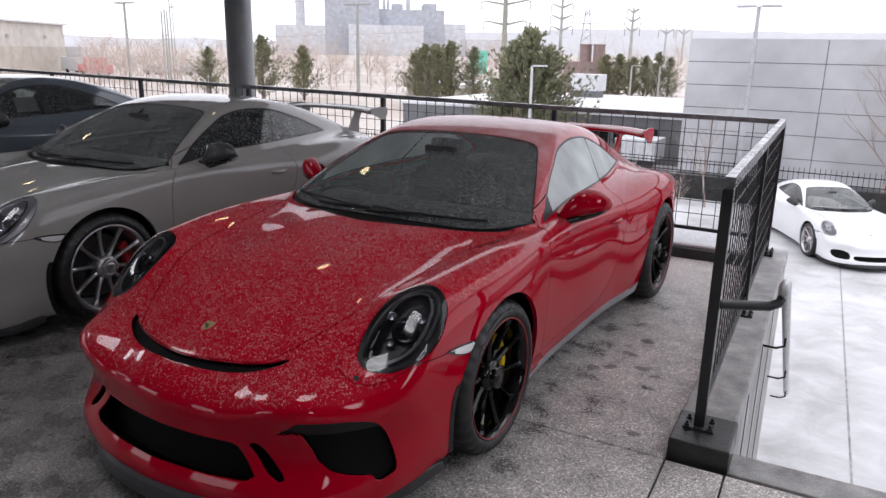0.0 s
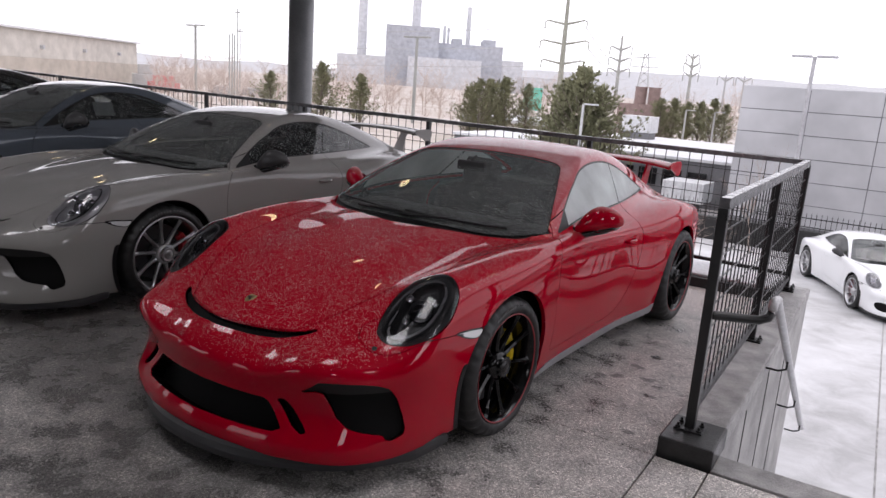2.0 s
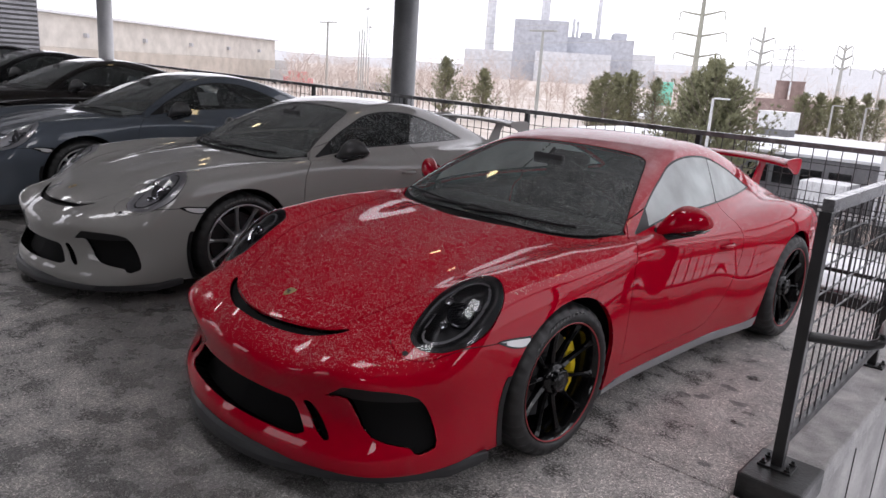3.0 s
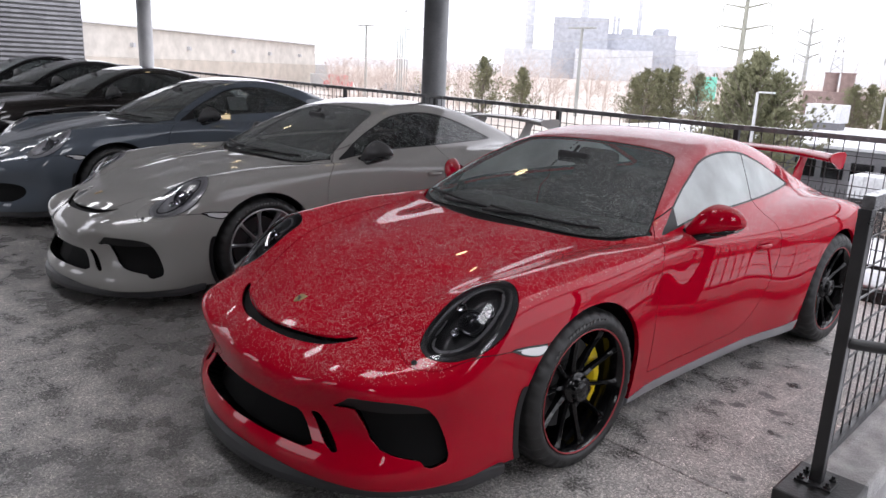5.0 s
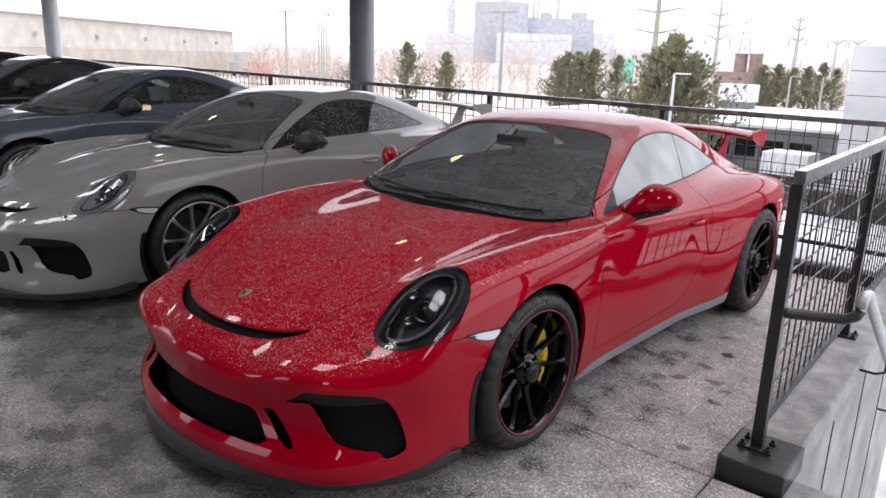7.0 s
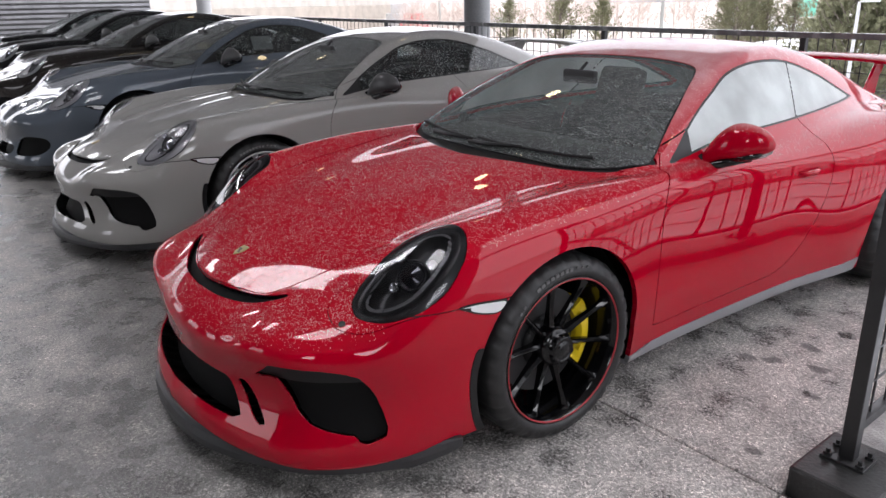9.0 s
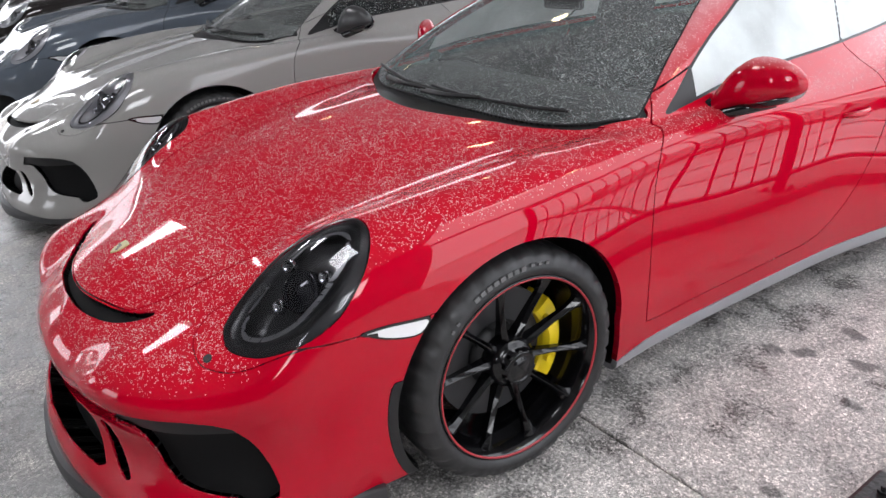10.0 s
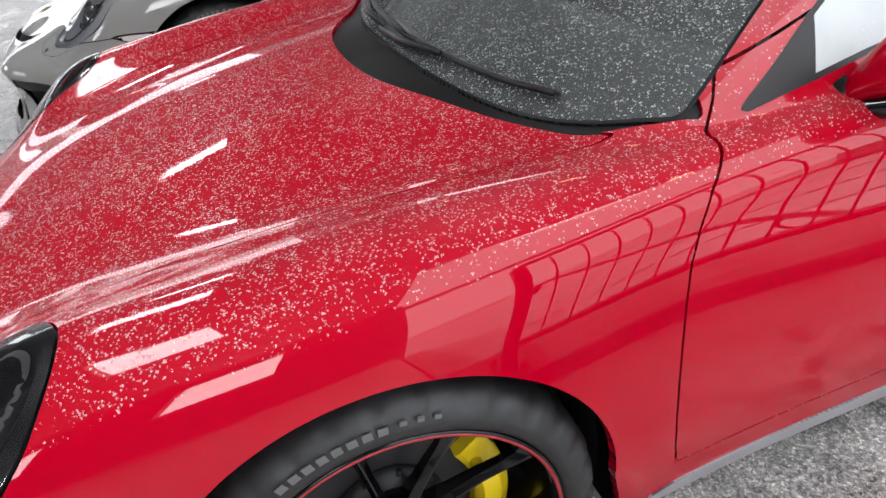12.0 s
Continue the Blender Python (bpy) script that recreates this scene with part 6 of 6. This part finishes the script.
def bare_tree(rng, h, levels, spread=0.5, n0=7, thick=0.02, low=0.3):
    """A leafless tree of tapering limbs and twigs."""
    bm = bmesh.new()

    def limb(p, d, length, r, level):
        q = p + d * length * 0.5 + Vector((rng.gauss(0, 0.04), rng.gauss(0, 0.04), 0)) * length
        e = p + d * length + Vector((0, 0, 0.06 * length))
        tube(bm, [p, q, e], [r, r * 0.75, r * 0.45], 5 if level > 1 else 3)
        if level == 0:
            return
        for k in range(n0 if level == levels else 4):
            f = rng.uniform(low, 1.0) if level == levels else rng.uniform(0.25, 1.0)
            s = p.lerp(q, f * 2) if f < 0.5 else q.lerp(e, f * 2 - 1)
            v = (d + Vector((rng.gauss(0, spread), rng.gauss(0, spread), rng.uniform(0.0, 0.5)))).normalized()
            limb(s, v, length * rng.uniform(0.42, 0.62), r * (1 - 0.55 * f) * 0.55, level - 1)
    limb(Vector((0, 0, 0)), Vector((0, 0, 1)), h * 0.58, thick * h, levels)
    return bm


rng = random.Random(5)
kinds = []
for k in range(3):
    wood, leaf = pine(rng, 1.0, (0.44, 0.56, 0.50)[k])
    t = thing("pine_tree", "dark green pine with an uneven crown", "tree", "pines")
    part("trunk", wood, bark, t)
    part("crown", leaf, needles, t)
    kinds.append(t)
pines = [(-0.4517, 31.5, 5.45, 2), (-0.480, 31.8, 4.9, 0), (-0.4206, 31.2, 4.7, 1), (-0.498, 31.9, 3.4, 1), (-0.585, 62, 5.2, 1), (-0.63, 60, 4.9, 1), (-0.545, 61, 4.8, 1), (-0.61, 63, 5.0, 0), (-0.65, 61, 4.3, 2), (-0.98, 66, 5.5, 2), (-0.884, 68, 4.7, 0),
         (-1.123, 70, 4.4, 1), (-0.335, 75, 4.4, 1), (-0.316, 76, 4.5, 0), (-0.298, 74, 4.2, 1), (-0.281, 75, 4.4, 2), (-0.264, 73, 4.75, 0), (-0.249, 74, 4.3, 1)]
used, own = set(), []
for a, d, h, k in pines:
    x, y = off(a, d)
    m = pose(x, y, LOT, 0, 0, 137 * a * 9) @ Matrix.Diagonal((h, h, h, 1))
    if k in used:
        copy_thing(kinds[k], m)
    else:
        used.add(k)
        own.append((kinds[k], m))
for t, m in own:
    t.matrix_basis = m
big_tree = thing("bare_tree", "tall leafless tree by the panelled building", "tree")
part("branch_work", bare_tree(rng, 6.0, 4, 0.42, 13, 0.012), twig, big_tree)
big_tree.matrix_basis = pose(2.5, 22.8, LOT)
young = thing("bare_tree", "thin leafless sapling behind the railing", "tree")
part("branch_work", bare_tree(rng, 3.3, 3, 0.4, 10, 0.010), twig, young)
young.matrix_basis = pose(-2.0, 20.0, LOT)
# leafless scrub and far trees
own = []
scrubs = []
for k in range(3):
    t = thing("scrub_tree", "leafless scrub tree, its tan paled for haze", "tree", "scrub trees")
    part("branch_work", bare_tree(rng, 1.0, 3, 0.75, 22, 0.007, 0.02), scrub_twig, t)
    scrubs.append(t)
i = 0
for a in np.arange(-1.5, -0.2, 0.027):
    for d in (82, 104, 135):
        x, y = off(a + rng.uniform(-0.02, 0.02), d + rng.uniform(-8, 8))
        h = rng.uniform(3.6, 7.2) * (1 + (d - 82) / 160)
        m = pose(x, y, LOT, 0, 0, rng.uniform(0, 360)) @ Matrix.Diagonal((h * 1.25, h * 1.25, h, 1))
        if i < 3:
            own.append((scrubs[i], m))
        else:
            copy_thing(scrubs[i % 3], m)
        i += 1
for a, d in ((-0.335, 18.5), (-0.30, 19), (-0.37, 18.8), (-0.265, 19.4), (-0.225, 19.6)):
    x, y = off(a, d + 4.2)
    h = rng.uniform(0.8, 1.3)
    copy_thing(scrubs[i % 3], pose(x, y, LOT, 0, 0, 40 * i) @ Matrix.Diagonal((h * 1.6, h * 1.6, h, 1)))["label"] = "leafless brown shrub by the fence"
    i += 1

for t, m in own:
    t.matrix_basis = m


# poles, pylons and wires
def lamp_post(x, y, top, heads, mat, wide=0.085):
    post = thing("street_lamp", "grey street lamp with twin snow-capped heads" if heads == 2 else "grey street lamp with one head", "street lamp", "street lamps")
    bm = bmesh.new()
    rod(bm, (x, y, LOT), (x, y, top), wide, 8, wide * 0.7)
    part("pole", bm, mat, post)
    s = wide * 8
    for k in ((-1, 1) if heads == 2 else (1,)):
        bm = box(bmesh.new(), x + (0.12 * s if k > 0 else -s), y - 0.2 * s, top - 0.04 * s, x + (s if k > 0 else -0.12 * s), y + 0.2 * s, top + 0.06 * s, 0.02 * s)
        part("lamp_head", bm, mat, post)


lamp_post(-1.58, 22.8, 3.21, 2, pole_grey, 0.082)
lamp_post(-45.6, 60, 6.2, 2, pylon_mid, 0.2)
lamp_post(*off(-1.358, 85), 5.9, 2, pylon_mid, 0.17)
lamp_post(-32.5, 52, 1.5, 1, white_box, 0.11)
lamp_post(-9.7, 24, 1.2, 1, white_box, 0.075)
lamp_post(*off(-0.30, 60), 0.9, 1, pylon_pale, 0.09)
lamp_post(*off(-0.262, 60), 0.9, 1, pylon_pale, 0.09)

for a, top, thick in ((-1.222, 8.8, 0.09), (-1.214, 6.6, 0.07), (-1.247, 5.7, 0.11), (-1.238, 5.9, 0.11), (-1.231, 5.7, 0.11)):
    x, y = off(a, 95)
    t = thing("utility_pole", "thin grey utility pole standing in the scrub", "pole", "utility poles")
    bm = bmesh.new()
    rod(bm, (x, y, LOT), (x, y, top), thick, 8, thick * 0.7)
    part("mast", bm, pylon_mid, t)
    if top > 6:
        bm = box(bmesh.new(), x - 0.45, y - 0.06, top - 0.5, x + 0.45, y + 0.06, top - 0.38)
        part("cross_arm", bm, pylon_mid, t)


def pylon(a, d, h, arms, mat, w=1.0):
    """A steel monopole with drooping cross arms and insulators."""
    x, y = off(a, d)
    t = thing("pylon", "tapered steel power pole with curved cross arms", "pylon", "pylons")
    bm = bmesh.new()
    rod(bm, (x, y, LOT), (x, y, h), 0.0046 * d * w, 10, 0.0021 * d * w)
    part("mast", bm, mat, t)
    for z, r in arms:
        for s in (-1, 1):
            bm = bmesh.new()
            tube(bm, [(x, y, z - 0.0035 * d), (x + s * r * 0.45, y, z - 0.001 * d), (x + s * r * 0.85, y, z + 0.0015 * d), (x + s * r, y, z - 0.0005 * d)], [0.0016 * d, 0.0012 * d, 0.0009 * d, 0.0006 * d], 6)
            arm = part("arm", bm, mat, t)
            bm = bmesh.new()
            rod(bm, (x + s * r * 0.98, y, z), (x + s * r * 0.98, y, z - 0.0095 * d), 0.0007 * d, 5)
            part("insulator", bm, mat, arm)


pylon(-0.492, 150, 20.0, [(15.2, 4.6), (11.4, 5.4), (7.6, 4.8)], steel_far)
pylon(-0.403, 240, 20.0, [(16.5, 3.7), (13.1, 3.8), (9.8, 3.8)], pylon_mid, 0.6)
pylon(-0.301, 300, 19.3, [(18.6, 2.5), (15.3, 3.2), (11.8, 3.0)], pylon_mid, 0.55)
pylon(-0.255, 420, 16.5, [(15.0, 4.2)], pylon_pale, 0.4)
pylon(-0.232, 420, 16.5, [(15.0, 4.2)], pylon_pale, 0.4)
lattice = thing("lattice_pylon", "thin lattice power pylon, painted pale for haze", "pylon")
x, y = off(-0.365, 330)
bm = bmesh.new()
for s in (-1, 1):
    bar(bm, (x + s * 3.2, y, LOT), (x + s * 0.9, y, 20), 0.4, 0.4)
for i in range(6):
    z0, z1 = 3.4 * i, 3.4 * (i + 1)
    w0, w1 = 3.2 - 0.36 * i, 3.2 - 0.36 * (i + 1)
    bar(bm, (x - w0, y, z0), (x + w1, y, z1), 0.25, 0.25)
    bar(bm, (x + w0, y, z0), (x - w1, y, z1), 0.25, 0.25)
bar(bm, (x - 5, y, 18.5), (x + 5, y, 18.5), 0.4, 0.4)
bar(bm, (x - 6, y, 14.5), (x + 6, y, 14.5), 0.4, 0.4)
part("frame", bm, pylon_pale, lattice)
mast = off(-0.492, 150)
for dz, dx in ((14.0, -4.5), (10.2, -5.3), (6.4, -4.7)):
    wire_ob = thing("power_line", "sagging power line, painted pale for haze", "cable", "power lines")
    a3, b3 = Vector((mast[0] + dx, mast[1], dz)), Vector((-330, 120, dz + 11))
    bm = tube(bmesh.new(), [a3.lerp(b3, f) - Vector((0, 0, 26 * f * (1 - f))) for f in np.linspace(0, 1, 15)], 0.07, 4)
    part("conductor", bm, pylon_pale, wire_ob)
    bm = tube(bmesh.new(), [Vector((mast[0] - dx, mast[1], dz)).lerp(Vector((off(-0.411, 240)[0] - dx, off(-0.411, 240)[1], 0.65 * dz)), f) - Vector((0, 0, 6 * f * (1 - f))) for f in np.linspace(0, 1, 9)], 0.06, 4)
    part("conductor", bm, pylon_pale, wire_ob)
sign = thing("road_sign", "green road sign on two posts", "sign")
x, y = off(-0.535, 90)
bm = box(bmesh.new(), x - 1.2, y, -0.8, x + 1.2, y + 0.1, 1.9)
part("board", bm, sign_green, sign)
for s in (-0.8, 0.8):
    bm = bmesh.new()
    bar(bm, (x + s, y + 0.2, LOT), (x + s, y + 0.2, 1.5), 0.15, 0.15)
    part("post", bm, pylon_pale, sign)

# tan warehouse and vehicles on the far side
store = thing("warehouse", "long tan warehouse with a darker lower band", "building")
x, y = off(-1.576, 146)
m = pose(x, y, LOT, 0, 0, 125)
bm = box(bmesh.new(), -110, 0, 4.0, 0, 40, 7.6, 0.05, m)
part("wall", bm, tan_wall, store)
bm = box(bmesh.new(), -110, -0.3, 0, 0, 40, 4.0, 0.05, m)
part("lower_wall", bm, tan_wall_low, store)
bm = box(bmesh.new(), -110.5, -0.6, 7.6, 0.6, 41, 7.9, 0.05, m)
part("roof", bm, snow, store)
for i in range(9):
    bm = box(bmesh.new(), -104 + 12 * i, -0.5, 5.3, -103.6 + 12 * i, 0, 5.8, 0, m)
    part("wall_lamp", bm, pole_grey, store)


def far_vehicle(a, d, w, h, mat, label):
    x, y = off(a, d)
    t = thing("vehicle", label, "vehicle")
    bm = box(bmesh.new(), -w / 2, -0.9, 0.3, w / 2, 0.9, h * 0.6, 0.15, pose(x, y, LOT))
    part("body", bm, mat, t)
    bm = box(bmesh.new(), -w * 0.3, -0.8, h * 0.6, w * 0.3, 0.8, h, 0.2, pose(x, y, LOT))
    part("cabin", bm, mat, t)
    for s in (-0.3, 0.3):
        for e in (-0.83, 0.83):
            bm = lathe(bmesh.new(), [(e - 0.12, 0.001), (e - 0.12, 0.33), (e + 0.12, 0.33), (e + 0.12, 0.001)], 14, "X", Matrix(((0, 1, 0, x + s * w), (1, 0, 0, y), (0, 0, 1, LOT + 0.33), (0, 0, 0, 1))))
            part("wheel", bm, tyre_rubber, t)


far_vehicle(-1.475, 128, 6.4, 2.6, vehicle_red, "small red van on the far road")
far_vehicle(-1.53, 136, 7.5, 4.2, white_box, "pale box van on the far road")
far_vehicle(-1.27, 128, 5.0, 1.5, column_pale, "grey car on the far road")
far_vehicle(-1.18, 128, 5.0, 1.5, column_pale, "grey car on the far road")

# power station far off, the haze put into its colours
station = thing("power_station", "power station with tall chimneys, haze painted in as blue-grey", "power station")
cx, cy = off(-0.655, 700)
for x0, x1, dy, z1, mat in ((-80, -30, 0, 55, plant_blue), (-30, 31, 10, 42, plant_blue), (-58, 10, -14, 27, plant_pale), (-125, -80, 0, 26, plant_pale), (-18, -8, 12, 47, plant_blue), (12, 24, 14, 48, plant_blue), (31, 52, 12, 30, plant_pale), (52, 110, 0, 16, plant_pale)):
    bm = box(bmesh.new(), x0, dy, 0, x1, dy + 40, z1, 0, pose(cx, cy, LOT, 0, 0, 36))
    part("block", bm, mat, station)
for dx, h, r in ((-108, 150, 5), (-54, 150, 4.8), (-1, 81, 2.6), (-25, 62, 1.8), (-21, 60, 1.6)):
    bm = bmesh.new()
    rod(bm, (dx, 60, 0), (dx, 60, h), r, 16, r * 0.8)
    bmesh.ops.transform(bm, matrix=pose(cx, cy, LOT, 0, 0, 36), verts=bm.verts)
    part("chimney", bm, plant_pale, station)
hills = thing("distant_hills", "hills on the horizon, painted pale for haze", "hills", kind="structure")
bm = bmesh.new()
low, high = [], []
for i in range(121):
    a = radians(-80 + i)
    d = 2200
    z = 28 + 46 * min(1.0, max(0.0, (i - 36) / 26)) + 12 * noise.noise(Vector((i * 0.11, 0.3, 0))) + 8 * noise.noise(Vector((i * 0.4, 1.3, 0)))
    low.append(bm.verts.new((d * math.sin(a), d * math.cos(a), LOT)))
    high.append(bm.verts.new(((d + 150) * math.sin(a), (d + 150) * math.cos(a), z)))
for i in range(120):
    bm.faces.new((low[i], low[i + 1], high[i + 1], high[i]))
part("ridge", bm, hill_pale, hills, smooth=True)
